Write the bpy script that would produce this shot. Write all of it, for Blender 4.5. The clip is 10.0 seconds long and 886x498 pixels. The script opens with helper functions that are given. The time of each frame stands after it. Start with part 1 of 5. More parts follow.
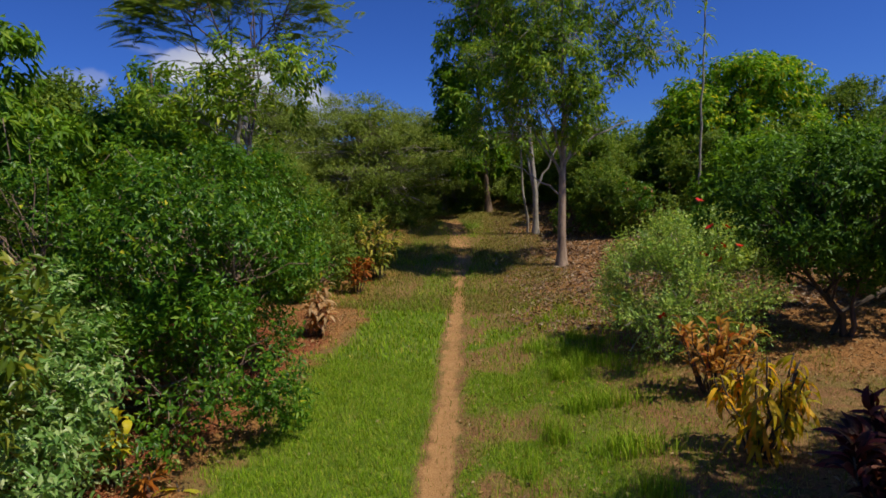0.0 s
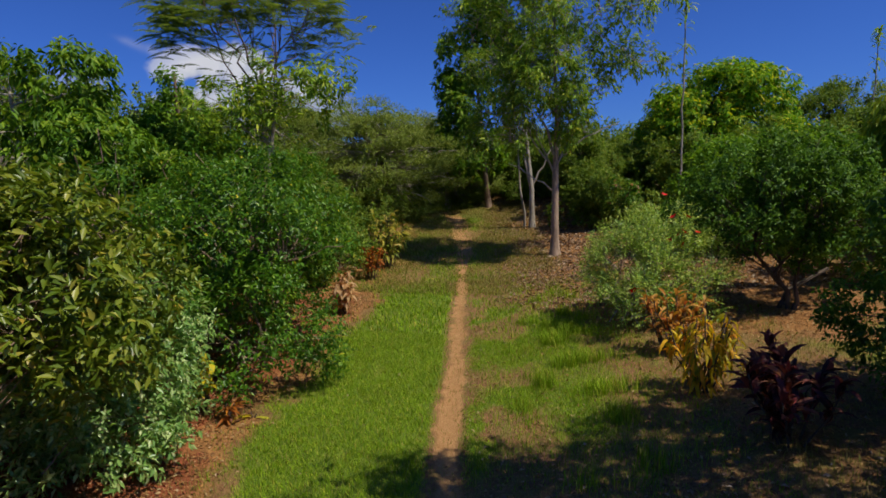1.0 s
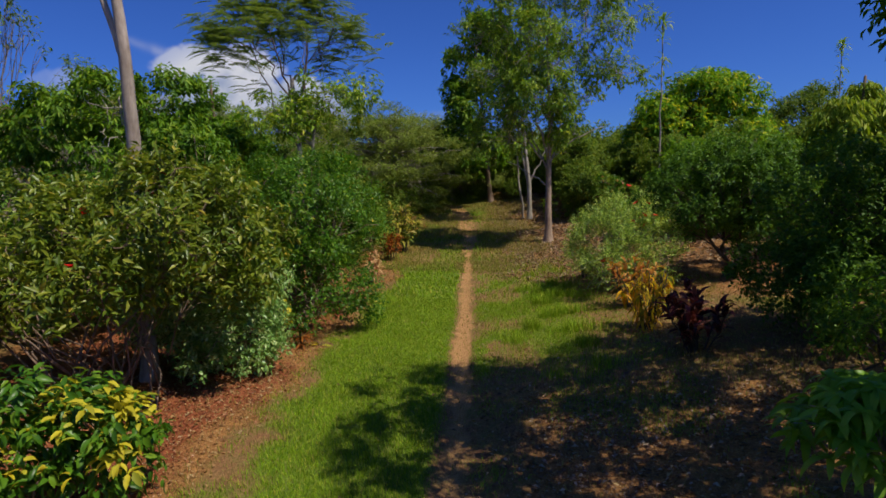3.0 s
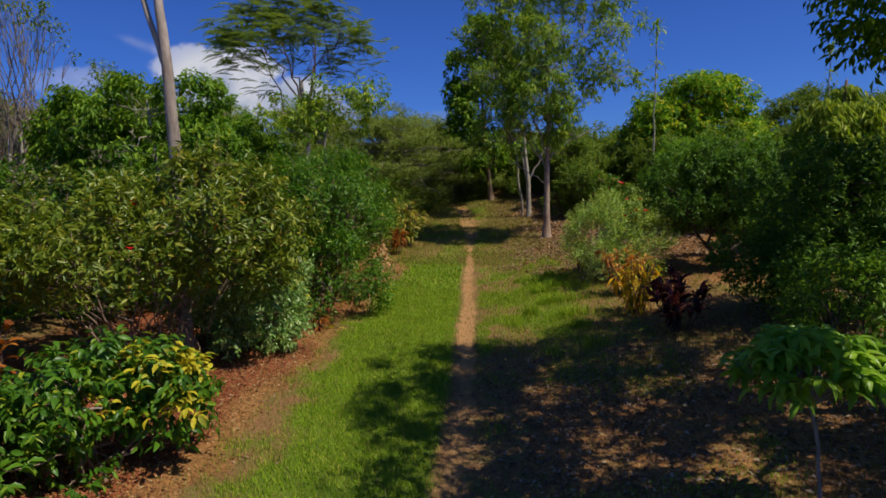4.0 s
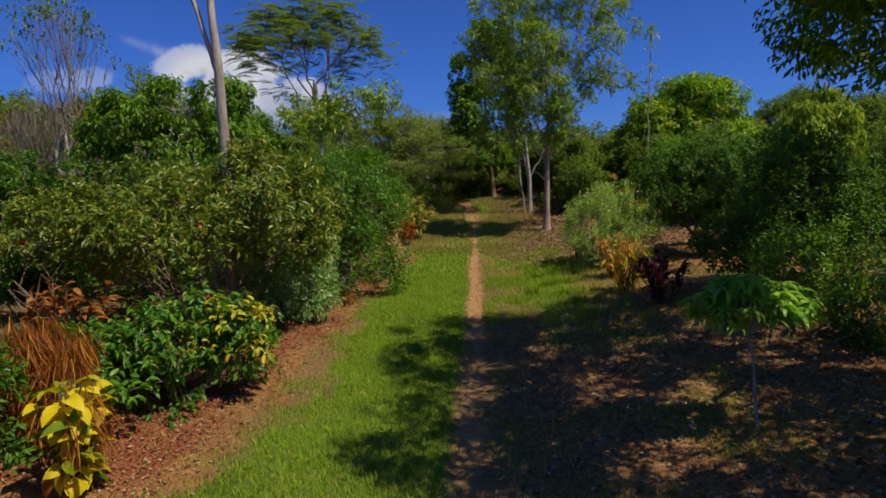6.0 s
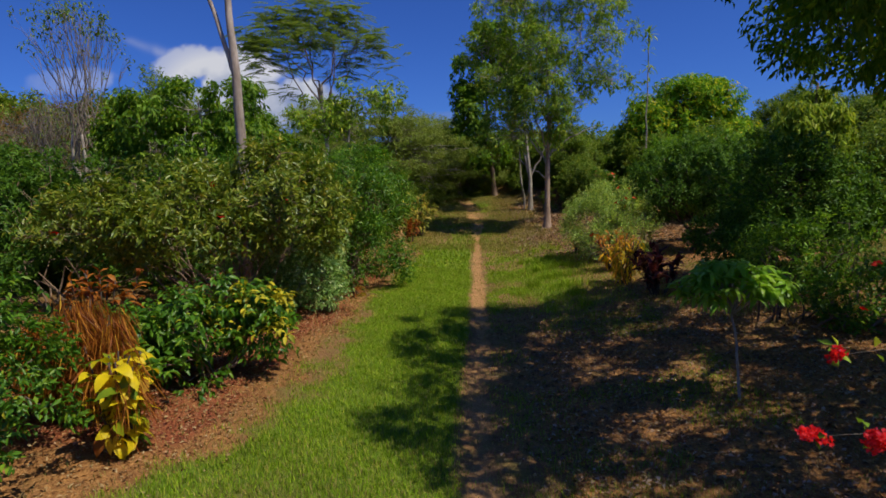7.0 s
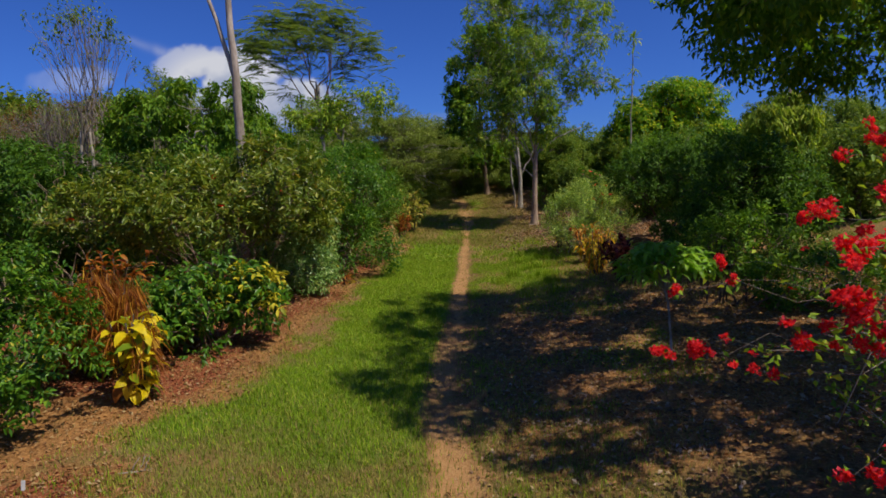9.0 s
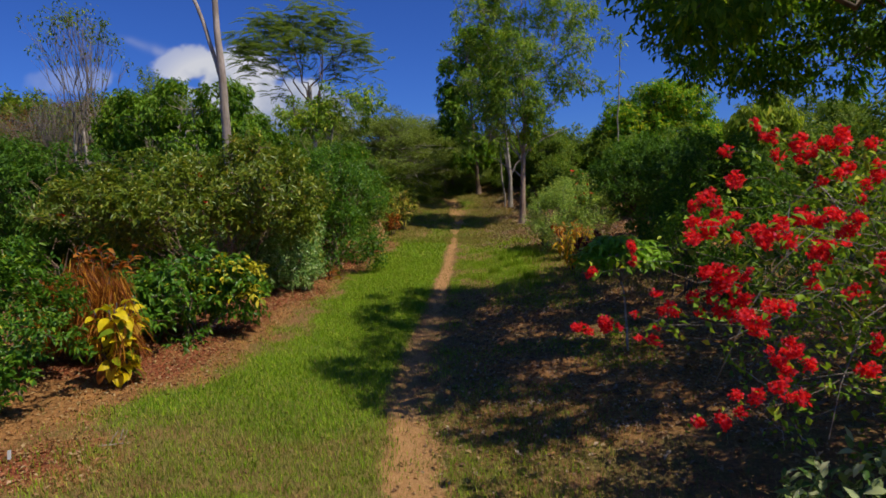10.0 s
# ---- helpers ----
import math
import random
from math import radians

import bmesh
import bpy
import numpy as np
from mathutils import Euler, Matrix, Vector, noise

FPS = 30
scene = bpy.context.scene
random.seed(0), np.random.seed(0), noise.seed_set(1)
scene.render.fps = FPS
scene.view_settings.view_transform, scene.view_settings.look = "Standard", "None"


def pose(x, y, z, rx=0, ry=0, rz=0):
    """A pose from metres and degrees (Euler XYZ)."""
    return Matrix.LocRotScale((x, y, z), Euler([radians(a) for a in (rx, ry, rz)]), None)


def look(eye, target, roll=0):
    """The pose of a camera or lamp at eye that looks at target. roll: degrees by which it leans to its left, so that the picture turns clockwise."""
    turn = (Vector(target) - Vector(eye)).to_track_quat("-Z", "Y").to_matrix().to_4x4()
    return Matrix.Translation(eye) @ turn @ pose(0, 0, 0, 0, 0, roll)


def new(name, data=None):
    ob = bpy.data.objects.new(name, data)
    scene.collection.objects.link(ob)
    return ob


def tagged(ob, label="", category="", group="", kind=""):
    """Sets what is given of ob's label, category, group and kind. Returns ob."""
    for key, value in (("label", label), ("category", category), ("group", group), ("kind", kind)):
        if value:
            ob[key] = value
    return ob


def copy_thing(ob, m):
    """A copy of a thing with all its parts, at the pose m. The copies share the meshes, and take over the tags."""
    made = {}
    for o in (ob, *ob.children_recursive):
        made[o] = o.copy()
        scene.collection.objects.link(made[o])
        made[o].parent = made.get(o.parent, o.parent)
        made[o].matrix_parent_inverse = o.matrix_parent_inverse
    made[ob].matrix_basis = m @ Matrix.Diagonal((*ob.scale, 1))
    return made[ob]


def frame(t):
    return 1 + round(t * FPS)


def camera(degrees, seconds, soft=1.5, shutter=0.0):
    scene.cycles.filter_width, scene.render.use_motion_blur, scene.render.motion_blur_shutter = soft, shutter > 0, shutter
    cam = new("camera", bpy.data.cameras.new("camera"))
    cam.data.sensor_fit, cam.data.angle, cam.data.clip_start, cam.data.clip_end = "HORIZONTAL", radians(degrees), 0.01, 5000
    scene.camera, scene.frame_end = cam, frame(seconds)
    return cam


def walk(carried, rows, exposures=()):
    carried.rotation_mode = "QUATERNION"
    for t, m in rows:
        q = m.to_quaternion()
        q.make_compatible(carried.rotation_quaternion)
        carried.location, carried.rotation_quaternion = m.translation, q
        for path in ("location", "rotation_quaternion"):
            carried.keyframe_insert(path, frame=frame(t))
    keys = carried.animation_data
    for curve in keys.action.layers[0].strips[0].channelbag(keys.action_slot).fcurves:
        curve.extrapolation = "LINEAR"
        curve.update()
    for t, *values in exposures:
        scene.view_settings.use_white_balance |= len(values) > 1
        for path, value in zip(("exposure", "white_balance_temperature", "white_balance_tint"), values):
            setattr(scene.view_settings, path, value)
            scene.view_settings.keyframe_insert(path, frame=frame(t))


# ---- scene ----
cam = camera(73.7, 10.0, soft=1.65)
PATH = [
    (0, (0.54, -1.123, 3.242), (0.408, 0.86, 3.016), -1.7),
    (0.5, (0.512, -2.014, 3.241), (0.38, -0.032, 3.011), -1.8),
    (1, (0.482, -2.976, 3.251), (0.353, -0.994, 3.017), -1.8),
    (1.5, (0.501, -3.774, 3.236), (0.368, -1.792, 3.002), -1.8),
    (2, (0.477, -4.607, 3.223), (0.343, -2.625, 2.986), -1.8),
    (2.5, (0.462, -5.305, 3.187), (0.327, -3.324, 2.949), -1.8),
    (3, (0.435, -5.992, 3.148), (0.299, -4.011, 2.911), -1.8),
    (4.5, (0.321, -7.43, 3.043), (0.188, -5.449, 2.806), -1.7),
    (5, (0.281, -7.844, 2.988), (0.148, -5.863, 2.753), -1.7),
    (5.5, (0.244, -8.195, 2.953), (0.11, -6.214, 2.718), -1.7),
    (7, (0.136, -9.124, 2.826), (0.0, -7.142, 2.593), -1.7),
    (7.5, (0.13, -9.394, 2.817), (-0.006, -7.412, 2.584), -1.6),
    (8, (0.215, -9.673, 2.783), (0.079, -7.692, 2.551), -1.6),
    (8.5, (0.365, -9.911, 2.738), (0.229, -7.929, 2.507), -1.5),
    (9, (0.568, -10.141, 2.685), (0.434, -8.159, 2.455), -1.4),
    (9.5, (0.783, -10.321, 2.642), (0.65, -8.339, 2.412), -1.4),
    (10, (1.02, -10.57, 2.623), (0.89, -8.587, 2.395), -1.3),
]
walk(cam, [(t, look(eye, target, roll)) for t, eye, target, roll in PATH])

# ---- light ----
SUN_ELEV, SUN_AZ = 57.0, -25.0      # degrees; azimuth from +x towards +y
world = bpy.data.worlds.new("sky")
scene.world = world
world.use_nodes = True
wn = world.node_tree.nodes
sky = wn.new("ShaderNodeTexSky")
sky.sky_type, sky.sun_disc = "NISHITA", False
sky.sun_elevation, sky.sun_rotation = radians(SUN_ELEV), radians(90 - SUN_AZ)
sky.air_density, sky.dust_density, sky.ozone_density = 0.8, 0.6, 4.0
deep = wn.new("ShaderNodeMix")
deep.data_type, deep.blend_type = "RGBA", "MULTIPLY"
deep.inputs[0].default_value = 1.0
deep.inputs[7].default_value = (0.36, 0.67, 1.47, 1)
world.node_tree.links.new(sky.outputs[0], deep.inputs[6])
world.node_tree.links.new(deep.outputs[2], wn["Background"].inputs[0])
wn["Background"].inputs[1].default_value = 0.07
sun = new("sun", bpy.data.lights.new("sun", "SUN"))
sun.data.energy, sun.data.angle, sun.data.color = 4.4, radians(0.5), (1.0, 0.92, 0.78)
e, a = radians(SUN_ELEV), radians(SUN_AZ)
SUN = Vector((math.cos(e) * math.cos(a), math.cos(e) * math.sin(a), math.sin(e)))
sun.matrix_world = look(SUN * 60, (0, 0, 0))
scene.view_settings.exposure = 0.0


# ---- materials ----
def ramp(nt, fac, stops):
    n = nt.nodes.new("ShaderNodeValToRGB")
    while len(n.color_ramp.elements) < len(stops):
        n.color_ramp.elements.new(0.5)
    for el, (pos, col) in zip(n.color_ramp.elements, stops):
        el.position, el.color = pos, (*col, 1)
    nt.links.new(fac, n.inputs[0])
    return n.outputs[0]


def noise_node(nt, scale, detail=4, vec=None, rough=0.55):
    n = nt.nodes.new("ShaderNodeTexNoise")
    n.inputs["Scale"].default_value, n.inputs["Detail"].default_value = scale, detail
    n.inputs["Roughness"].default_value = rough
    if vec is None:
        vec = nt.nodes.new("ShaderNodeTexCoord").outputs["Object"]
    nt.links.new(vec, n.inputs["Vector"])
    return n.outputs[0]


def mixed(nt, fac, a, b, mode="MIX"):
    n = nt.nodes.new("ShaderNodeMix")
    n.data_type, n.blend_type = "RGBA", mode
    for sock, val in ((n.inputs[0], fac), (n.inputs[6], a), (n.inputs[7], b)):
        if isinstance(val, bpy.types.NodeSocket):
            nt.links.new(val, sock)
        else:
            sock.default_value = val if isinstance(val, float) else (*val, 1)
    return n.outputs[2]


def leaf_material(name, stops, rough=0.5, through_light=0.42, by_object=False, spec=0.25):
    """Leaf with its own shade per leaf, blotches and light coming through."""
    m = bpy.data.materials.new(name)
    m.use_nodes = True
    nt = m.node_tree
    p = nt.nodes["Principled BSDF"]
    if by_object:
        info = nt.nodes.new("ShaderNodeObjectInfo").outputs["Random"]
    else:
        info = nt.nodes.new("ShaderNodeNewGeometry").outputs["Random Per Island"]
    col = ramp(nt, info, stops)
    blot = noise_node(nt, 1.3 if not by_object else 9.0, 3)
    col = mixed(nt, 0.55, col, ramp(nt, blot, [(0.3, (0.7, 0.7, 0.62)), (0.7, (1.1, 1.1, 1.1))]), "MULTIPLY")
    nt.links.new(col, p.inputs["Base Color"])
    p.inputs["Roughness"].default_value = rough
    p.inputs["Specular IOR Level"].default_value = spec
    tr = nt.nodes.new("ShaderNodeBsdfTranslucent")
    nt.links.new(mixed(nt, 0.6, col, (1.0, 0.9, 0.2), "MULTIPLY"), tr.inputs[0])
    mix = nt.nodes.new("ShaderNodeMixShader")
    mix.inputs[0].default_value = through_light
    nt.links.new(p.outputs[0], mix.inputs[1])
    nt.links.new(tr.outputs[0], mix.inputs[2])
    nt.links.new(mix.outputs[0], nt.nodes["Material Output"].inputs[0])
    return m


def bark_material(name, light, dark, scale=14.0):
    m = bpy.data.materials.new(name)
    m.use_nodes = True
    nt = m.node_tree
    p = nt.nodes["Principled BSDF"]
    tc = nt.nodes.new("ShaderNodeTexCoord").outputs["Object"]
    mp = nt.nodes.new("ShaderNodeMapping")
    mp.inputs["Scale"].default_value = (1, 1, 0.3)
    nt.links.new(tc, mp.inputs[0])
    f = noise_node(nt, scale, 6, mp.outputs[0], 0.65)
    big = noise_node(nt, 1.7, 3, tc)
    col = ramp(nt, f, [(0.3, dark), (0.62, light)])
    col = mixed(nt, 0.6, col, ramp(nt, big, [(0.35, (0.6, 0.58, 0.52)), (0.65, (1.1, 1.1, 1.1))]), "MULTIPLY")
    nt.links.new(col, p.inputs["Base Color"])
    p.inputs["Roughness"].default_value = 0.85
    b = nt.nodes.new("ShaderNodeBump")
    b.inputs["Strength"].default_value, b.inputs["Distance"].default_value = 0.6, 0.02
    nt.links.new(f, b.inputs["Height"])
    nt.links.new(b.outputs[0], p.inputs["Normal"])
    return m


G = leaf_material
LEAF_HEDGE = G("hedge_leaf", [(0.0, (0.046, 0.1288, 0.01012)), (0.45, (0.0828, 0.2162, 0.01472)), (0.8, (0.1518, 0.3174, 0.02024)), (0.985, (0.2576, 0.3956, 0.0276)), (1.0, (0.736, 0.6256, 0.0368))], rough=0.36, spec=0.35)
LEAF_DARK = G("dark_leaf", [(0.0, (0.07319, 0.1703, 0.01352)), (0.6, (0.1521, 0.3224, 0.02054)), (1.0, (0.3341, 0.533, 0.03393))], rough=0.4, spec=0.24)
LEAF_OLIVE = G("olive_leaf", [(0.0, (0.092, 0.1612, 0.0132)), (0.5, (0.184, 0.26, 0.0198)), (0.88, (0.3128, 0.364, 0.0385)), (0.97, (0.46, 0.468, 0.077)), (1.0, (0.552, 0.3952, 0.055))], rough=0.36, spec=0.45)
LEAF_GREY = G("grey_green_leaf", [(0.0, (0.183, 0.342, 0.0543)), (0.6, (0.387, 0.56, 0.0998)), (1.0, (0.728, 0.817, 0.181))], rough=0.4, spec=0.42)
LEAF_BRIGHT = G("bright_leaf", [(0.0, (0.0785, 0.181, 0.0099)), (0.6, (0.157, 0.315, 0.0159)), (1.0, (0.315, 0.436, 0.0298))])
LEAF_LIME = G("lime_leaf", [(0.0, (0.192, 0.323, 0.0165)), (0.6, (0.352, 0.485, 0.0276)), (1.0, (0.577, 0.614, 0.0551))])
LEAF_FEATHER = G("feathery_leaf", [(0.0, (0.1, 0.18, 0.032)), (0.6, (0.17, 0.26, 0.05)), (1.0, (0.29, 0.37, 0.08))], rough=0.6, through_light=0.5)
LEAF_FAR = G("acacia_leaf", [(0.0, (0.149, 0.225, 0.035)), (0.5, (0.257, 0.345, 0.06)), (1.0, (0.405, 0.48, 0.11))], rough=0.6)
LEAF_TREE = G("tree_leaf", [(0.0, (0.114, 0.218, 0.0174)), (0.5, (0.229, 0.386, 0.029)), (0.85, (0.387, 0.557, 0.0437)), (1.0, (0.641, 0.652, 0.0582))])
LEAF_MANGO = G("mango_leaf", [(0.0, (0.08736, 0.2304, 0.01058)), (0.55, (0.2076, 0.4332, 0.01584)), (0.85, (0.4368, 0.5952, 0.0198)), (1.0, (0.8736, 0.7044, 0.0264))])
LEAF_SHADE = G("shade_tree_leaf", [(0.0, (0.07757, 0.19, 0.01479)), (0.7, (0.1551, 0.3248, 0.02233)), (1.0, (0.3625, 0.4974, 0.03712))], rough=0.45, through_light=0.58)
LEAF_RUST = G("rust_leaf", [(0.0, (0.16, 0.0445, 0.0088)), (0.5, (0.36, 0.111, 0.0154)), (0.9, (0.64, 0.264, 0.0275)), (1.0, (0.8, 0.486, 0.044))], rough=0.55)
LEAF_GOLD = G("golden_shrub_leaf", [(0.0, (0.3, 0.33, 0.03)), (0.4, (0.6, 0.52, 0.03)), (1.0, (0.78, 0.68, 0.05))])
LEAF_SAGE = G("sage_leaf", [(0.0, (0.1416, 0.295, 0.0649)), (0.6, (0.2832, 0.472, 0.118)), (0.9, (0.4956, 0.6372, 0.236)), (1.0, (0.7316, 0.8024, 0.4248))], rough=0.32, spec=0.5)
LEAF_YELLOW = G("yellow_leaf", [(0.0, (0.495, 0.396, 0.022)), (0.5, (0.77, 0.638, 0.033)), (1.0, (0.55, 0.55, 0.055))], by_object=True)
LEAF_VARIEG = G("variegated_leaf", [(0.0, (0.0875, 0.188, 0.036)), (0.4, (0.25, 0.35, 0.096)), (0.75, (0.562, 0.625, 0.3)), (1.0, (0.812, 0.825, 0.504))])
LEAF_DEEP = G("deep_green_leaf", [(0.0, (0.051, 0.1275, 0.0153)), (0.6, (0.102, 0.2295, 0.0204)), (1.0, (0.187, 0.34, 0.034))], rough=0.5)
# far wood leaves, lightened so that the colour carries the distance haze
LEAF_WOOD_HAZE = G("far_wood_leaf_haze", [(0.0, (0.09, 0.17, 0.02)), (0.55, (0.17, 0.28, 0.03)), (0.9, (0.28, 0.38, 0.045)), (1.0, (0.4, 0.42, 0.06))], rough=0.5)
LEAF_DRY = G("dry_leaf", [(0.0, (0.169, 0.0778, 0.0288)), (0.6, (0.275, 0.139, 0.0504)), (1.0, (0.37, 0.216, 0.0863))], rough=0.7)
CROTON_YELLOW = G("croton_yellow", [(0.0, (0.265, 0.281, 0.0115)), (0.35, (0.617, 0.476, 0.0154)), (0.75, (0.881, 0.56, 0.023)), (1.0, (0.881, 0.308, 0.023))], by_object=True)
CROTON_GOLD = G("croton_gold", [(0.0, (0.12, 0.24, 0.015)), (0.2, (0.36, 0.42, 0.015)), (0.4, (0.8, 0.62, 0.012)), (0.85, (0.86, 0.68, 0.015)), (0.94, (0.6, 0.36, 0.04)), (1.0, (0.3, 0.09, 0.02))], by_object=True)
CROTON_OLIVE = G("croton_olive", [(0.0, (0.09, 0.17, 0.02)), (0.4, (0.24, 0.29, 0.03)), (0.75, (0.5, 0.44, 0.05)), (1.0, (0.66, 0.5, 0.14))], by_object=True)
CROTON_ORANGE = G("croton_orange", [(0.0, (0.36, 0.196, 0.0234)), (0.4, (0.66, 0.294, 0.0468)), (0.8, (0.72, 0.412, 0.109)), (1.0, (0.504, 0.0979, 0.0234))], by_object=True)
CROTON_BEIGE = G("croton_beige", [(0.0, (0.5, 0.26, 0.09)), (0.5, (0.62, 0.4, 0.2)), (0.85, (0.7, 0.5, 0.28)), (1.0, (0.42, 0.14, 0.05))], by_object=True)
CROTON_RUST = G("croton_rust", [(0.0, (0.217, 0.0565, 0.0109)), (0.5, (0.408, 0.128, 0.0163)), (1.0, (0.611, 0.239, 0.0326))], by_object=True)
CROTON_RED = G("croton_dark_red", [(0.0, (0.0305, 0.0104, 0.0104)), (0.5, (0.0786, 0.0174, 0.0174)), (0.78, (0.26, 0.05, 0.05)), (1.0, (0.62, 0.3, 0.2))], by_object=True)
SAPLING_LEAF = G("sapling_leaf", [(0.0, (0.19, 0.4, 0.025)), (1.0, (0.37, 0.6, 0.05))], by_object=True, rough=0.35, through_light=0.5)
BRACT = G("red_bract", [(0.0, (0.92, 0.025, 0.03)), (0.6, (0.95, 0.045, 0.06)), (0.92, (0.95, 0.08, 0.14)), (1.0, (0.93, 0.12, 0.35))], rough=0.6, through_light=0.6)
PETAL = G("red_petal", [(0.0, (0.66, 0.011, 0.011)), (1.0, (0.825, 0.033, 0.022))], rough=0.55)
GRASS = G("grass_blade", [(0.0, (0.16, 0.275, 0.012)), (0.5, (0.25, 0.42, 0.014)), (0.85, (0.37, 0.51, 0.025)), (1.0, (0.6, 0.52, 0.09))], rough=0.6, through_light=0.35, spec=0.15)
GRASS_DRY = G("dry_grass_blade", [(0.0, (0.174, 0.197, 0.0331)), (0.5, (0.297, 0.29, 0.0553)), (1.0, (0.52, 0.383, 0.155))], rough=0.6)
LITTER = G("litter_leaf", [(0.0, (0.13, 0.0591, 0.0212)), (0.4, (0.302, 0.143, 0.0486)), (0.75, (0.4, 0.24, 0.095)), (1.0, (0.47, 0.36, 0.19))], rough=0.75, through_light=0.08)
LITTER_RED = G("red_litter_leaf", [(0.0, (0.12, 0.03, 0.015)), (0.4, (0.27, 0.08, 0.035)), (0.8, (0.42, 0.17, 0.08)), (1.0, (0.55, 0.4, 0.24))], rough=0.75, through_light=0.06)
LITTER_GREY = G("grey_litter_leaf", [(0.0, (0.127, 0.0647, 0.0347)), (0.5, (0.254, 0.153, 0.0886)), (1.0, (0.499, 0.379, 0.253))], rough=0.75, through_light=0.06)
CORAL = G("coral_petal", [(0.0, (0.6, 0.12, 0.06)), (1.0, (0.75, 0.4, 0.3))], rough=0.6)
WHITE = bark_material("white_plastic", (0.8, 0.8, 0.78), (0.7, 0.7, 0.67), 30.0)
BARK_PALE = bark_material("pale_bark", (0.54, 0.45, 0.38), (0.22, 0.165, 0.13), 7.0)
BARK_BROWN = bark_material("brown_bark", (0.3, 0.2, 0.14), (0.12, 0.075, 0.05))
BARK_TREE = bark_material("ruddy_bark", (0.44, 0.32, 0.23), (0.21, 0.14, 0.1))
BARK_DARK = bark_material("dark_bark", (0.13, 0.095, 0.065), (0.05, 0.035, 0.025))
BARK_TAN = bark_material("tan_twig_bark", (0.27, 0.22, 0.17), (0.12, 0.095, 0.07))
BARK_GREY = bark_material("grey_twig_bark", (0.46, 0.4, 0.33), (0.2, 0.17, 0.13))


def ground_material():
    m = bpy.data.materials.new("earth_and_grass")
    m.use_nodes = True
    nt = m.node_tree
    p = nt.nodes["Principled BSDF"]
    tc = nt.nodes.new("ShaderNodeTexCoord").outputs["Object"]

    def attr(n):
        a = nt.nodes.new("ShaderNodeAttribute")
        a.attribute_name = n
        return a.outputs["Fac"]

    fine, mid, big = noise_node(nt, 38, 6, tc, 0.7), noise_node(nt, 6, 5, tc, 0.6), noise_node(nt, 0.9, 4, tc)
    soil = ramp(nt, fine, [(0.3, (0.15, 0.075, 0.034)), (0.55, (0.28, 0.155, 0.072)), (0.75, (0.42, 0.255, 0.13))])
    soil = mixed(nt, 0.6, soil, ramp(nt, big, [(0.3, (0.7, 0.6, 0.5)), (0.7, (1.05, 1.0, 0.9))]), "MULTIPLY")
    grit = noise_node(nt, 15, 5, tc, 0.75)
    soil = mixed(nt, 0.8, soil, ramp(nt, grit, [(0.32, (0.5, 0.46, 0.4)), (0.5, (0.95, 0.95, 0.95)), (0.66, (1.35, 1.3, 1.2))]), "MULTIPLY")
    film = noise_node(nt, 3.3, 5, tc, 0.65)
    soil = mixed(nt, ramp(nt, film, [(0.42, (0, 0, 0)), (0.62, (0.6, 0.6, 0.6))]), soil, ramp(nt, fine, [(0.3, (0.1, 0.1, 0.02)), (0.7, (0.24, 0.22, 0.06))]))
    sand = ramp(nt, fine, [(0.25, (0.28, 0.14, 0.055)), (0.5, (0.42, 0.23, 0.09)), (0.8, (0.54, 0.33, 0.15))])
    sand = mixed(nt, 0.5, sand, ramp(nt, mid, [(0.3, (0.7, 0.62, 0.55)), (0.65, (1.0, 1.0, 1.0))]), "MULTIPLY")
    turf = ramp(nt, mid, [(0.3, (0.085, 0.135, 0.016)), (0.55, (0.13, 0.19, 0.02)), (0.75, (0.22, 0.23, 0.05))])
    rust = ramp(nt, fine, [(0.3, (0.15, 0.06, 0.022)), (0.5, (0.32, 0.16, 0.055)), (0.75, (0.52, 0.32, 0.13))])

    def soft(fac, lo, hi):
        n = nt.nodes.new("ShaderNodeMath")
        n.operation = "MULTIPLY_ADD"
        nt.links.new(mid, n.inputs[0])
        n.inputs[1].default_value = 0.7
        n.inputs[2].default_value = -0.35
        s = nt.nodes.new("ShaderNodeMath")
        nt.links.new(n.outputs[0], s.inputs[0])
        nt.links.new(fac, s.inputs[1])
        r = nt.nodes.new("ShaderNodeMapRange")
        nt.links.new(s.outputs[0], r.inputs[0])
        r.inputs[1].default_value, r.inputs[2].default_value = lo, hi
        return r.outputs[0]

    rust = mixed(nt, 0.7, rust, ramp(nt, grit, [(0.32, (0.55, 0.45, 0.4)), (0.5, (0.95, 0.95, 0.95)), (0.66, (1.35, 1.3, 1.2))]), "MULTIPLY")
    rust = mixed(nt, 0.7, rust, ramp(nt, noise_node(nt, 2.6, 6, tc, 0.7), [(0.3, (0.55, 0.45, 0.4)), (0.5, (0.95, 0.9, 0.85)), (0.7, (1.25, 1.15, 1.0))]), "MULTIPLY")
    col = mixed(nt, soft(attr("litter"), 0.25, 0.7), soil, rust)
    bark_chip = ramp(nt, fine, [(0.3, (0.12, 0.03, 0.014)), (0.5, (0.26, 0.075, 0.03)), (0.75, (0.46, 0.19, 0.085))])
    bark_chip = mixed(nt, 0.7, bark_chip, ramp(nt, grit, [(0.32, (0.5, 0.42, 0.38)), (0.5, (0.95, 0.95, 0.95)), (0.66, (1.35, 1.3, 1.2))]), "MULTIPLY")
    col = mixed(nt, soft(attr("mulch"), 0.3, 0.8), col, bark_chip)
    col = mixed(nt, soft(attr("grass"), 0.25, 0.75), col, turf)
    col = mixed(nt, soft(attr("track"), 0.2, 0.75), col, sand)
    nt.links.new(col, p.inputs["Base Color"])
    p.inputs["Roughness"].default_value = 0.95
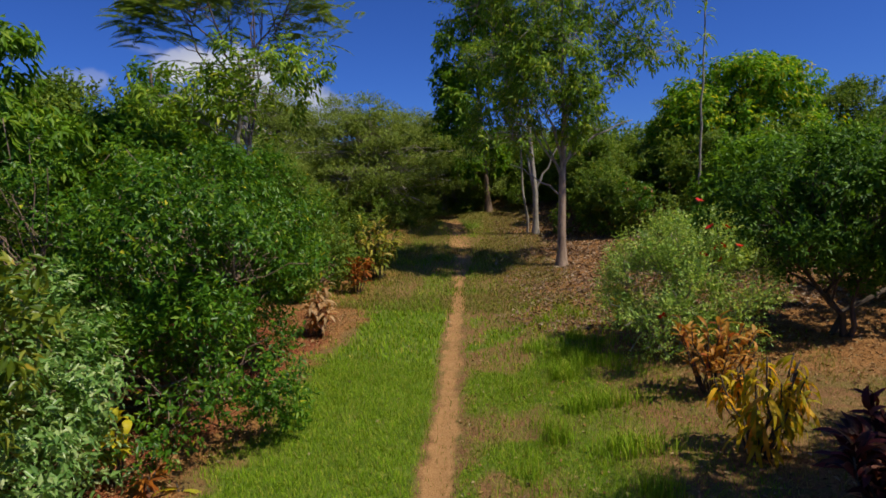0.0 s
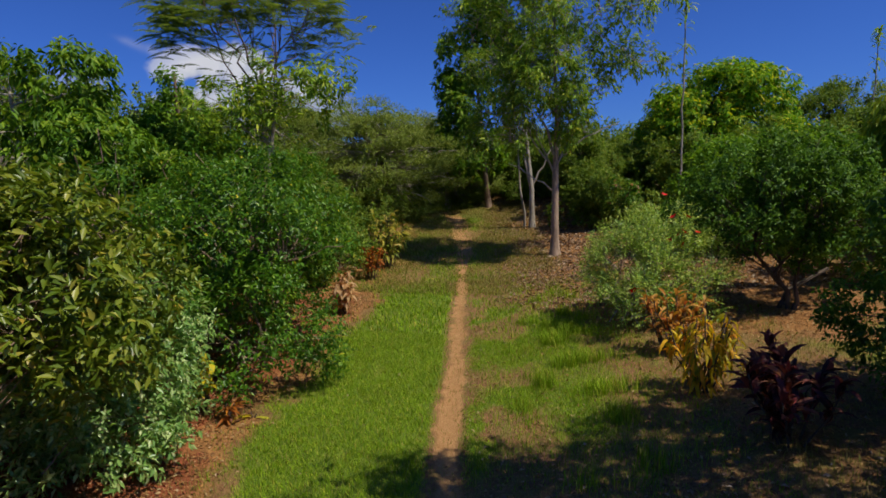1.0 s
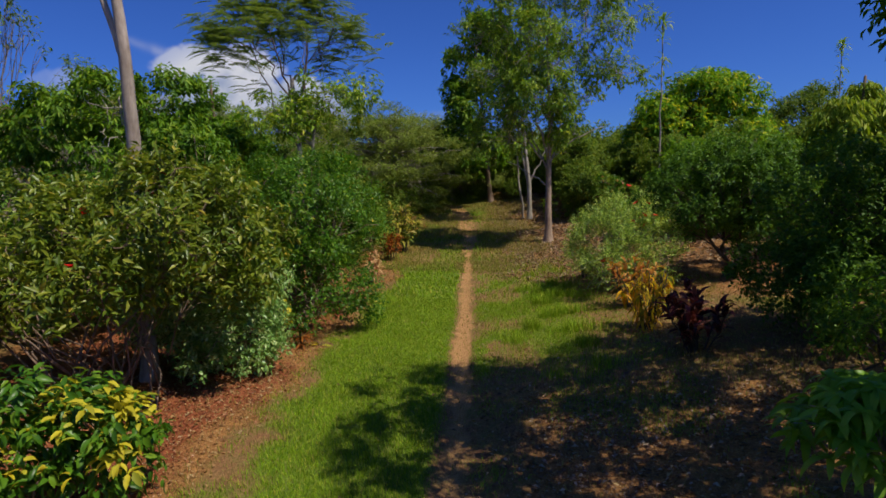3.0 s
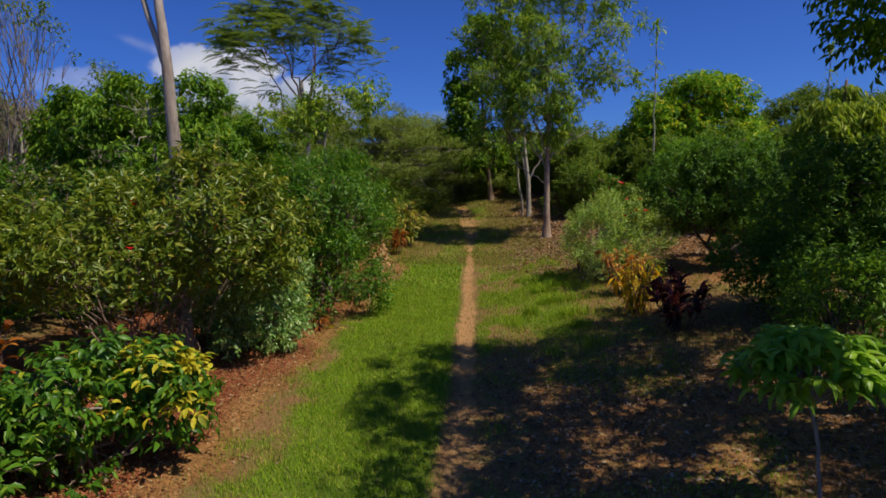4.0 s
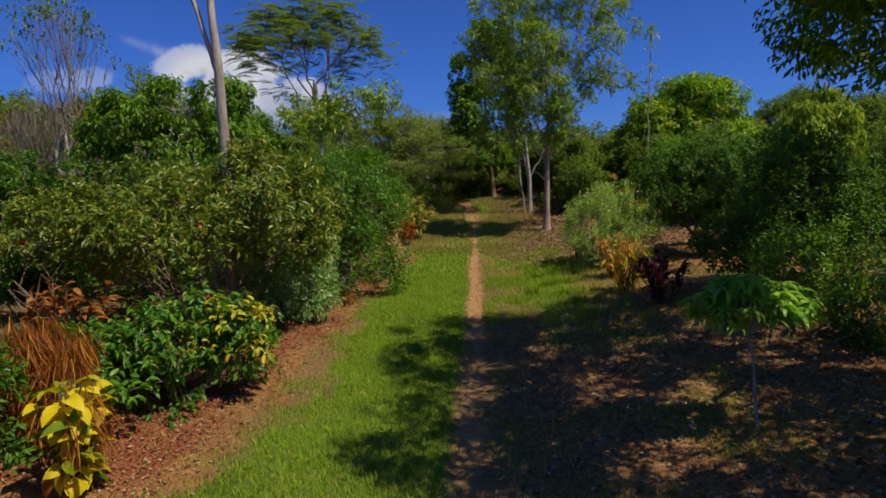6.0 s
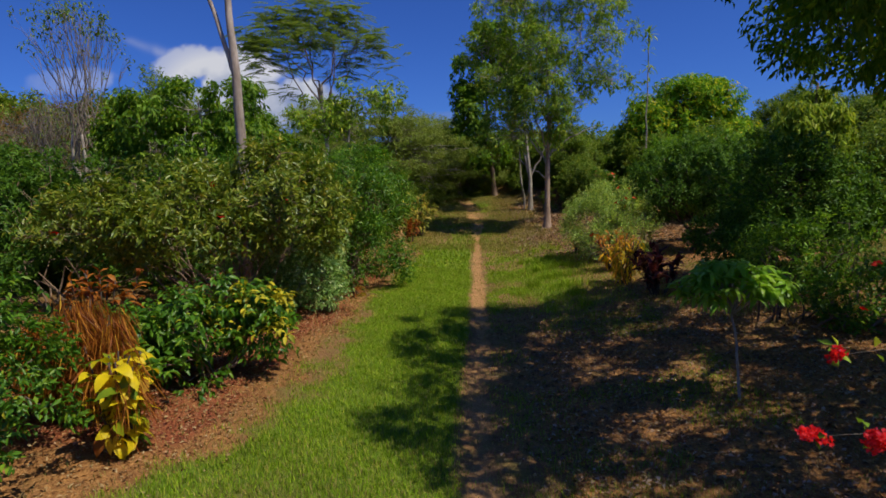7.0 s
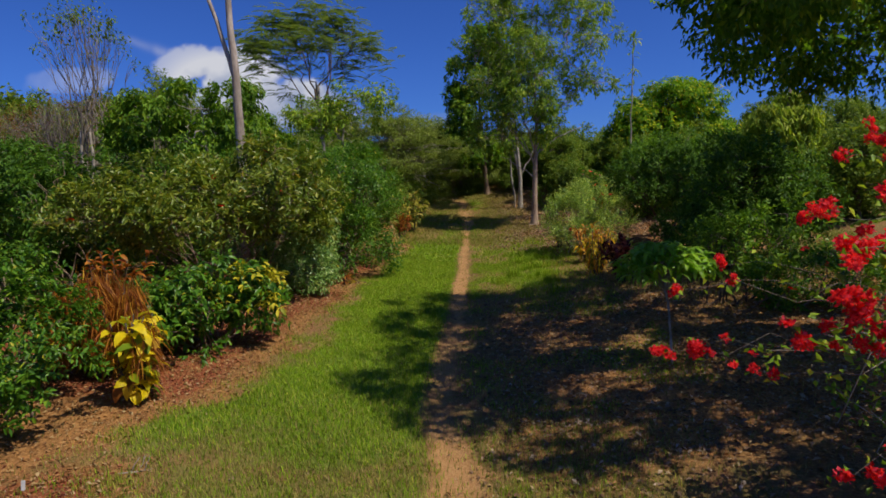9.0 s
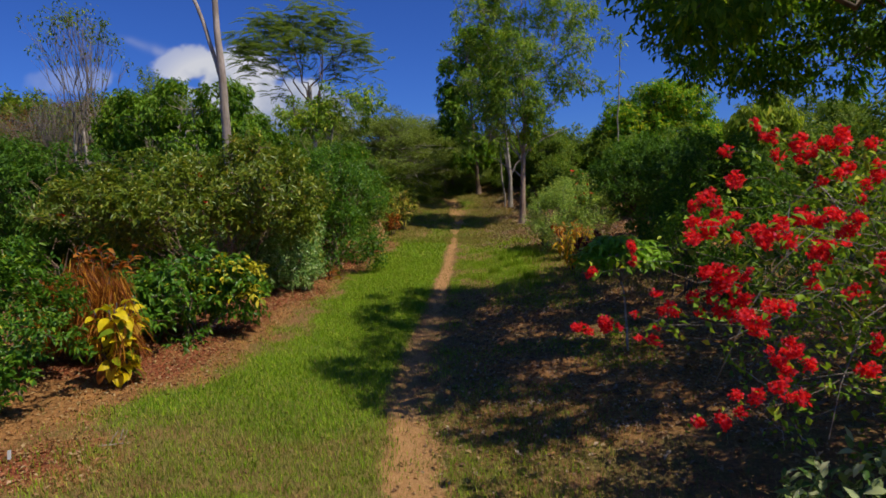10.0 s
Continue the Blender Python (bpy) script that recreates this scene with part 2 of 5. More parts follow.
    p.inputs["Specular IOR Level"].default_value = 0.15
    b = nt.nodes.new("ShaderNodeBump")
    b.inputs["Strength"].default_value, b.inputs["Distance"].default_value = 0.7, 0.03
    nt.links.new(fine, b.inputs["Height"])
    nt.links.new(b.outputs[0], p.inputs["Normal"])
    return m


# ---- mesh helpers ----
class Acc:
    """Gathers triangles."""

    def __init__(self):
        self.v, self.t, self.n = [], [], 0

    def add(self, v, t):
        self.v.append(np.asarray(v, float).reshape(-1, 3))
        self.t.append(np.asarray(t, int).reshape(-1, 3) + self.n)
        self.n += len(self.v[-1])
        return self


def mesh_of(name, v, t, mat, smooth=False):
    me = bpy.data.meshes.new(name)
    v, t = np.asarray(v, np.float32), np.asarray(t, np.int32)
    me.vertices.add(len(v))
    me.vertices.foreach_set("co", v.ravel())
    me.loops.add(t.size)
    me.loops.foreach_set("vertex_index", t.ravel())
    me.polygons.add(len(t))
    me.polygons.foreach_set("loop_start", np.arange(0, t.size, 3, dtype=np.int32))
    if smooth:
        me.polygons.foreach_set("use_smooth", np.ones(len(t), bool))
    me.update(calc_edges=True)
    me.materials.append(mat)
    return me


def part(name, acc, mat, parent, label="", smooth=False):
    """One mesh object under a thing or a part; the coordinates are the thing's own."""
    me = acc if isinstance(acc, bpy.types.Mesh) else mesh_of(name, np.concatenate(acc.v), np.concatenate(acc.t), mat, smooth)
    ob = new(name, me)
    ob.parent = parent
    if label:
        ob["label"] = label
    return ob


def thing(name, base, label, category, group="", kind=""):
    ob = new(name)
    ob.empty_display_size = 0.2
    ob.location = base
    return tagged(ob, label, category, group, kind)


def unit(a):
    return a / np.maximum(np.linalg.norm(a, axis=-1, keepdims=True), 1e-9)


def tube(acc, pts, radii, sides=6):
    pts = np.asarray(pts, float)
    radii = np.broadcast_to(np.asarray(radii, float), (len(pts),))
    tang = unit(np.gradient(pts, axis=0))
    ref = np.array([0.31, 0.17, 0.93]) if abs(tang[0][2]) < 0.9 else np.array([0.97, 0.2, 0.1])
    s1 = unit(np.cross(tang, ref))
    s2 = np.cross(tang, s1)
    ang = np.linspace(0, 2 * np.pi, sides, endpoint=False)
    ring = s1[:, None] * np.cos(ang)[None, :, None] + s2[:, None] * np.sin(ang)[None, :, None]
    v = (pts[:, None] + ring * radii[:, None, None]).reshape(-1, 3)
    t = []
    for i in range(len(pts) - 1):
        for j in range(sides):
            a, b = i * sides + j, i * sides + (j + 1) % sides
            t += [(a, b, b + sides), (a, b + sides, a + sides)]
    v = np.concatenate([v, pts[-1:] + tang[-1:] * radii[-1]])
    last = (len(pts) - 1) * sides
    t += [(last + j, last + (j + 1) % sides, len(v) - 1) for j in range(sides)]
    acc.add(v, t)


def limb(rng, a, b, n=6, wob=0.06, sag=0.0):
    """A crooked line from a to b."""
    a, b = np.asarray(a, float), np.asarray(b, float)
    s = np.linspace(0, 1, n)[:, None]
    d = np.linalg.norm(b - a)
    p = a + (b - a) * s + rng.normal(0, wob * d, (n, 3)) * np.sin(np.pi * s)
    p[:, 2] += sag * d * np.sin(np.pi * s[:, 0])
    return p


def leaves(acc, p, d, u, length, width, fold=0.25, bend=0.15, rich=False):
    """Folded leaves: base points p, ways d, upper sides u."""
    d = unit(d)
    s = unit(np.cross(d, u))
    u = np.cross(s, d)
    L, W = np.asarray(length)[:, None], np.asarray(width)[:, None]
    n = len(p)
    tip = p + d * L - u * bend * L
    if not rich:
        mid = p + d * L * 0.45
        l, r = mid + s * W / 2 + u * fold * W, mid - s * W / 2 + u * fold * W
        v = np.stack([p, r, tip, l], 1).reshape(-1, 3)
        k = np.arange(n)[:, None] * 4
        t = np.concatenate([k + [0, 1, 2], k + [0, 2, 3]], 1).reshape(-1, 3)
    else:
        m1, m2 = p + d * L * 0.32 + u * bend * 0.15 * L, p + d * L * 0.7 - u * bend * 0.2 * L
        q = [p, m1 + s * W / 2 + u * fold * W, m1, m1 - s * W / 2 + u * fold * W, m2 + s * W * 0.38 + u * fold * W * 0.8, m2, m2 - s * W * 0.38 + u * fold * W * 0.8, tip]
        v = np.stack(q, 1).reshape(-1, 3)
        k = np.arange(n)[:, None] * 8
        f = [[0, 2, 1], [0, 3, 2], [1, 2, 5], [1, 5, 4], [2, 3, 6], [2, 6, 5], [4, 5, 7], [5, 6, 7]]
        t = np.concatenate([k + x for x in f], 1).reshape(-1, 3)
    acc.add(v, t)


def ball(rng, n, low=-1.0):
    u = unit(rng.normal(0, 1, (n * 3 + 20, 3)))
    return u[u[:, 2] > low][:n]


def clumps(rng, lobes, n, size, low=-0.55):
    """Centres, radii and outward ways of the clumps that make up a crown of ellipsoid lobes."""
    c, r = np.array([l[0] for l in lobes], float), np.array([l[1] for l in lobes], float)
    w = (r[:, 0] * r[:, 1] + r[:, 0] * r[:, 2] + r[:, 1] * r[:, 2])
    i = rng.choice(len(lobes), n, p=w / w.sum())
    u = np.concatenate([ball(rng, n, low)])
    k = 0.45 + 0.52 * rng.random(n) ** 0.5
    stray = (rng.random(n) < 0.16) & (u[:, 2] > -0.2)
    k = np.where(stray, rng.uniform(1.0, 1.22, n), k)[:, None]
    return c[i] + u * r[i] * k, size * np.where(stray, 0.55, rng.uniform(0.6, 1.35, n)), unit(u / r[i])


def foliage(rng, cl, shoots, k, shoot_len, leaf_l, leaf_w, up=0.35, droop=0.0, spread=0.9, fold=0.22, bend=0.18, rich=False, floor=None, flat=1.0):
    """Leaves on short shoots all over the clumps."""
    cc, cr, co = cl
    i = rng.choice(len(cc), shoots, p=cr**2 / (cr**2).sum())
    v = unit(ball(rng, shoots) + co[i] * 0.7)
    p0 = cc[i] + v * [1, 1, flat] * (cr[i] * rng.random(shoots) ** 0.45)[:, None]
    d0 = unit((v + co[i] * 0.3 + [0, 0, up] + rng.normal(0, 0.35, (shoots, 3))) * [1, 1, flat ** 0.5])
    f = np.tile(np.linspace(0.1, 1, k), shoots)
    p = np.repeat(p0, k, 0) + np.repeat(d0, k, 0) * (f * shoot_len)[:, None]
    d0 = np.repeat(d0, k, 0)
    m = len(p)
    side = unit(np.cross(d0, rng.normal(0, 1, (m, 3))))
    d = unit(d0 * 0.55 + side * spread + [0, 0, -droop])
    u = unit(np.array([0, 0, 0.9]) + np.repeat(co[i], k, 0) * 0.4 + rng.normal(0, 0.45, (m, 3)))
    if floor is not None:
        ok = p[:, 2] > floor
        p, d, u = p[ok], d[ok], u[ok]
        m = len(p)
    s = rng.uniform(0.65, 1.25, m)
    acc = Acc()
    leaves(acc, p, d, u, leaf_l * s, leaf_w * s, fold, bend, rich)
    return acc


def strap_mesh(name, mat, length, width, arch, seg=5):
    """One strap leaf with a folded midrib, arching over."""
    pts, t = [], []
    ang, x, z = radians(arch[0]), 0.0, 0.0
    for i in range(seg + 1):
        s = i / seg
        w = width * (math.sin(math.pi * (0.12 + 0.88 * s)) ** 0.7) / 2 if s < 1 else 0.002
        pts += [(x, -w, z + w * 0.35), (x, 0, z), (x, w, z + w * 0.35)]
        ang = radians(arch[0] + (arch[1] - arch[0]) * s)
        x += length / seg * math.cos(ang)
        z += length / seg * math.sin(ang)
    for i in range(seg):
        for j in (0, 1):
            a = i * 3 + j
            t += [(a, a + 3, a + 4), (a, a + 4, a + 1)]
    return mesh_of(name, pts, t, mat, True)


def joined(meshes_poses):
    """Triangles of several (vertices, triangles, matrix) in one Acc."""
    acc = Acc()
    for v, t, m in meshes_poses:
        mm = np.array(m)
        acc.add(v @ mm[:3, :3].T + mm[:3, 3], t)
    return acc


# ---- the lie of the land ----
lattice = np.random.default_rng(5).random((8, 64, 64))


def vnoise(x, y, scale, k=0):
    x, y = np.asarray(x, float) * scale, np.asarray(y, float) * scale
    i, j = np.floor(x).astype(int), np.floor(y).astype(int)
    f, g = x - i, y - j
    f, g = f * f * (3 - 2 * f), g * g * (3 - 2 * g)
    a = lattice[k]
    q = lambda di, dj: a[(i + di) % 64, (j + dj) % 64]
    return (q(0, 0) * (1 - f) + q(1, 0) * f) * (1 - g) + (q(0, 1) * (1 - f) + q(1, 1) * f) * g


def sstep(x, a, b):
    s = np.clip((np.asarray(x, float) - a) / (b - a), 0, 1)
    return s * s * (3 - 2 * s)


def track_x(y):
    y = np.asarray(y, float)
    return 0.03 - 0.012 * np.clip(y - 3, 0, 12) + 0.02 * np.sin(y * 1.1) + 0.19 * np.clip(-y - 3.6, 0, 8) - 0.012 * np.clip(y - 18, 0, 30) ** 2


def land(x, y):
    x, y = np.asarray(x, float), np.asarray(y, float)
    z = 0.0037 * np.clip(y - 6, 0, 20.6) ** 2 - 0.004 * np.clip(y - 29, 0, 40)
    z = z + 0.85 * np.exp(-(((x - 1.5 - 0.25 * (y - 29)) / 1.1) ** 2) - ((y - 29.3) / 1.8) ** 2) + 0.35 * sstep(x, 1.6, 3.2) * sstep(y, 22.5, 25.5)
    z = z + 0.1 * np.clip(x - 1, 0, 14) + 0.06 * np.clip(-x - 0.3, 0, 8)
    z = z + 0.05 * (vnoise(x, y, 0.7, 1) - 0.5) * sstep(np.abs(x), 0.3, 1.2) + 0.35 * (vnoise(x, y, 0.13, 2) - 0.5) * sstep(np.abs(x), 3.5, 9)
    return z - 0.03 * np.exp(-((x - track_x(y)) / 0.22) ** 2)


def Z(x, y):
    return float(land(x, y))


def track_mask(x, y):
    w = 0.14 + 0.1 * (vnoise(x, y, 1.3, 3) - 0.5) + 0.25 * sstep(y, 15, 22) + 0.12 * sstep(-y, 3.8, 5.0)
    # sand fades from y -4.2 to 3: the tree's shade put into the colour
    return (1 - sstep(np.abs(x - track_x(y)) + 0.14 * (vnoise(x, y, 5, 4) - 0.5), w * 0.55, w * 1.5)) * (1 - 0.35 * sstep(vnoise(x, y, 2.6, 2), 0.55, 0.8)) * (1 - 0.4 * sstep(y, -4.2, -3.6) * (1 - sstep(y, 2.3, 3.0))) * (1 - 0.45 * sstep(y, 13.5, 15.0) * sstep(vnoise(x, y, 0.9, 5), 0.4, 0.6))


def left_edge(y):
    y = np.asarray(y, float)
    return -2.0 - 0.3 * sstep(-y, -13, -8) - 0.9 * sstep(-y, 1.8, 6) + 0.3 * (vnoise(0.3, y, 0.8, 6) - 0.5) + 0.12 * (vnoise(0.7, y, 3.0, 2) - 0.5)


def grass_mask(x, y):
    x, y = np.asarray(x, float), np.asarray(y, float)
    n1, n2 = vnoise(x, y, 1.1, 4), vnoise(x, y, 3.1, 7)
    left = sstep(x + 0.6 * (n2 - 0.5) + 0.5 * (n1 - 0.5), left_edge(y) - 0.4, left_edge(y) + 0.5) * (1 - sstep(x - track_x(y), -0.4, -0.12))
    left = left * (0.75 + 0.5 * n1) * (1 - 0.8 * sstep(-y, 3.4, 5.4) * sstep(n1 + 0.3 * sstep(-x, 1, 2.5), 0.15, 0.6))
    right = sstep(x - track_x(y), 0.1, 0.4) * (1 - sstep(x, 1.3, 3.2)) * sstep(y, 2.2, 4.0) * (0.14 + 1.0 * sstep(n1 * 0.7 + n2 * 0.3, 0.4, 0.68))
    tuft = np.exp(-(((x - 1.75 - 0.03 * (y - 5)) / 0.55) ** 2)) * sstep(y, 2.5, 4.5) * (1 - sstep(y, 9.5, 12)) * (0.4 + n1)
    shade = sstep(x, 0.1, 0.5) * (1 - sstep(y, 2.2, 4.0)) * sstep(y, -4.5, -3.5) * 0.28 * sstep(n1, 0.45, 0.75)
    near = (1 - sstep(y, -4.6, -3.6)) * sstep(x, left_edge(y), left_edge(y) + 0.5) * (1 - sstep(x, 1.2, 2.6)) * (0.08 + 0.45 * n1)
    far = sstep(y + 1.6 * (n1 - 0.5), 11.8, 14.0)
    thin = 0.24 * sstep(x, 0.2, 0.6) * (1 - sstep(x, 3.2, 4.6)) * sstep(y, 2.4, 4.0) * (0.5 + n2)
    g = np.maximum.reduce([left, right, thin, np.clip(tuft, 0, 1), shade, near])
    lawn = sstep(x, 5.0, 6.5) * (1 - sstep(x, 10, 14)) * sstep(y, 1, 4) * (1 - sstep(y, 8, 9.5)) * 0.75 * sstep(n1, 0.3, 0.75)
    g = g * (1 - far) + far * (0.12 + 0.5 * sstep(n1, 0.4, 0.75) + 0.35 * sstep(y, 22, 26)) * sstep(x, -4.5, -2.5) * (1 - sstep(x, 0.1, 1.3) * (0.45 + 0.5 * sstep(y, 19, 24)))* (1 - sstep(x, 1.2, 2.2))
    wild = np.maximum(sstep(np.abs(x), 8.5, 13), sstep(-y, 12, 15)) * sstep(n1, 0.25, 0.8) * 0.7
    return np.clip(np.maximum.reduce([g, lawn, wild]) * (1 - 0.93 * track_mask(x, y)), 0, 1)


def litter_mask(x, y):
    x, y = np.asarray(x, float), np.asarray(y, float)
    a = (1 - sstep(x + 0.5 * (vnoise(x, y, 1.7, 3) - 0.5), left_edge(y) - 0.45, left_edge(y) + 0.1)) * sstep(x, -9, -6)
    b = sstep(x, 0.3, 1.2) * (1 - sstep(x, 7, 9)) * sstep(y, -6, -4.5) * (1 - sstep(y, 1.5, 3.2)) * 0.8
    c = sstep(x, 0.6, 1.8) * (1 - sstep(x, 7, 10)) * sstep(y + x + 1.5 * (vnoise(x, y, 0.8, 4) - 0.5), 11.0, 14.5) * (1 - sstep(y, 27, 31))
    d = 2.0 * np.exp(-(((x + 2.9) / 0.55) ** 2) - ((y + 5.7) / 0.5) ** 2)
    return np.clip(np.maximum.reduce([a, b, c, d]) * (0.55 + 0.7 * vnoise(x, y, 2.3, 6)), 0, 1)


def mulch_mask(x, y):
    x, y = np.asarray(x, float), np.asarray(y, float)
    a = 1 - sstep(x + 0.6 * (vnoise(x, y, 1.3, 2) - 0.5), left_edge(y) - 0.75, left_edge(y) - 0.25)
    b = 1.2 * np.exp(-(((x + 3.1) / 0.6) ** 2) - ((y + 5.8) / 0.5) ** 2)
    return np.clip(np.maximum(a * sstep(x, -8.5, -6.5) * sstep(y, -4.2, -3.0) * (1 - sstep(y, 10, 14)), b) * (0.6 + 0.6 * vnoise(x, y, 2.9, 5)), 0, 1)


def axis_steps(lo, hi, step, far):
    core = np.arange(lo, hi + step / 2, step)
    out, g, d = [], step, 0.0
    while d < far:
        g *= 1.35
        d += g
        out.append(d)
    out = np.array(out)
    return np.concatenate([(lo - out)[::-1], core, hi + out])


gx, gy = axis_steps(-8, 9, 0.1, 700), axis_steps(-12, 26, 0.12, 700)
XX, YY = np.meshgrid(gx, gy)
ZZ = land(XX, YY)
rng0 = np.random.default_rng(3)
nearby = (np.abs(XX) < 8.5) & (YY < 26) & (YY > -12)
ZZ = ZZ + nearby * rng0.normal(0, 0.006, XX.shape)
nx, ny = len(gx), len(gy)
idx = np.arange(nx * ny).reshape(ny, nx)
q00, q10, q11, q01 = idx[:-1, :-1].ravel(), idx[:-1, 1:].ravel(), idx[1:, 1:].ravel(), idx[1:, :-1].ravel()
ground_mesh = mesh_of("ground", np.stack([XX, YY, ZZ], -1).reshape(-1, 3), np.concatenate([np.stack([q00, q10, q11], 1), np.stack([q00, q11, q01], 1)]), ground_material(), True)
for nm, fn in (("track", track_mask), ("grass", grass_mask), ("litter", litter_mask), ("mulch", mulch_mask)):
    at = ground_mesh.attributes.new(nm, "FLOAT", "POINT")
    at.data.foreach_set("value", fn(XX, YY).ravel().astype(np.float32))
ground = tagged(new("ground", ground_mesh), "sandy footpath through grass, red earth and leaf litter", "ground", kind="structure")


# ---- clouds, far off ----
def cloud_bank():
    """A far sheet on which cumulus stands, soft at its edges."""
    m = bpy.data.materials.new("cloud")
    m.use_nodes = True
    nt = m.node_tree
    at, sh = nt.nodes.new("ShaderNodeAttribute"), nt.nodes.new("ShaderNodeAttribute")
    at.attribute_name, sh.attribute_name = "cover", "lit"
    em, tr, mix = nt.nodes.new("ShaderNodeEmission"), nt.nodes.new("ShaderNodeBsdfTransparent"), nt.nodes.new("ShaderNodeMixShader")
    nt.links.new(ramp(nt, sh.outputs["Fac"], [(0.0, (0.2, 0.27, 0.46)), (0.5, (0.38, 0.42, 0.54)), (1.0, (0.62, 0.63, 0.68))]), em.inputs[0])
    nt.links.new(at.outputs["Fac"], mix.inputs[0])
    nt.links.new(tr.outputs[0], mix.inputs[1])
    nt.links.new(em.outputs[0], mix.inputs[2])
    nt.links.new(mix.outputs[0], nt.nodes["Material Output"].inputs[0])
    xs, zs = np.linspace(-720, 60, 320), np.linspace(20, 290, 140)
    X, Zc = np.meshgrid(xs - 57, zs)
    warp = sum((vnoise(X, Zc, f, k) - 0.5) * w for f, k, w in ((0.018, 1, 0.7), (0.045, 2, 0.45), (0.1, 3, 0.26), (0.22, 4, 0.13)))
    blobs = ((-428, 163, 76, 52), (-500, 188, 60, 27), (-350, 122, 95, 42), (-297, 100, 70, 30), (-450, 120, 120, 50), (-693, 172, 75, 24), (-103, 92, 60, 20))
    dens = np.max([1 - np.hypot((X - x) / w, (Zc - z) / hh) for x, z, w, hh in blobs], 0)
    cover = sstep(dens + warp * 0.62, 0.0, 0.3)
    faint = np.max([np.exp(-(((X - x) / 75) ** 2 + ((Zc - z) / 26) ** 2)) for x, z in ((-693, 172), (-578, 226), (-103, 92))], 0)
    core = np.max([np.exp(-(((X - x) / 115) ** 2 + ((Zc - z) / 62) ** 2)) for x, z in ((-450, 155), (-345, 122))], 0)
    cover = np.clip(cover * np.clip(core * 1.6 + 0.3 * faint, 0, 1), 0, 0.97)
    along = (X + 599) / 69
    wisp = np.exp(-(((Zc - 231 + 28 * along) / (5 + 4 * along)) ** 2) - ((along - 0.5) / 0.55) ** 4)
    cover = np.clip(np.maximum(cover, wisp * (0.05 + 0.3 * vnoise(X, Zc, 0.08, 5))), 0, 0.97)
    lit = np.clip(0.42 + (Zc - 130) / 90 + warp * 0.9 + (vnoise(X, Zc, 0.05, 6) - 0.5) * 0.5, 0, 1)
    k = np.arange(X.size).reshape(X.shape)
    a, b, c, d = k[:-1, :-1].ravel(), k[:-1, 1:].ravel(), k[1:, 1:].ravel(), k[1:, :-1].ravel()
    me = mesh_of("clouds", np.stack([X + 57, np.full_like(X, 900.0), Zc], -1).reshape(-1, 3), np.concatenate([np.stack([a, b, c], 1), np.stack([a, c, d], 1)]), m, True)
    for nm, val in (("cover", cover), ("lit", lit)):
        me.attributes.new(nm, "FLOAT", "POINT").data.foreach_set("value", val.ravel().astype(np.float32))
    return tagged(new("backdrop_clouds", me), "white cumulus clouds low in a deep blue sky", "cloud", kind="structure")


clouds = cloud_bank()


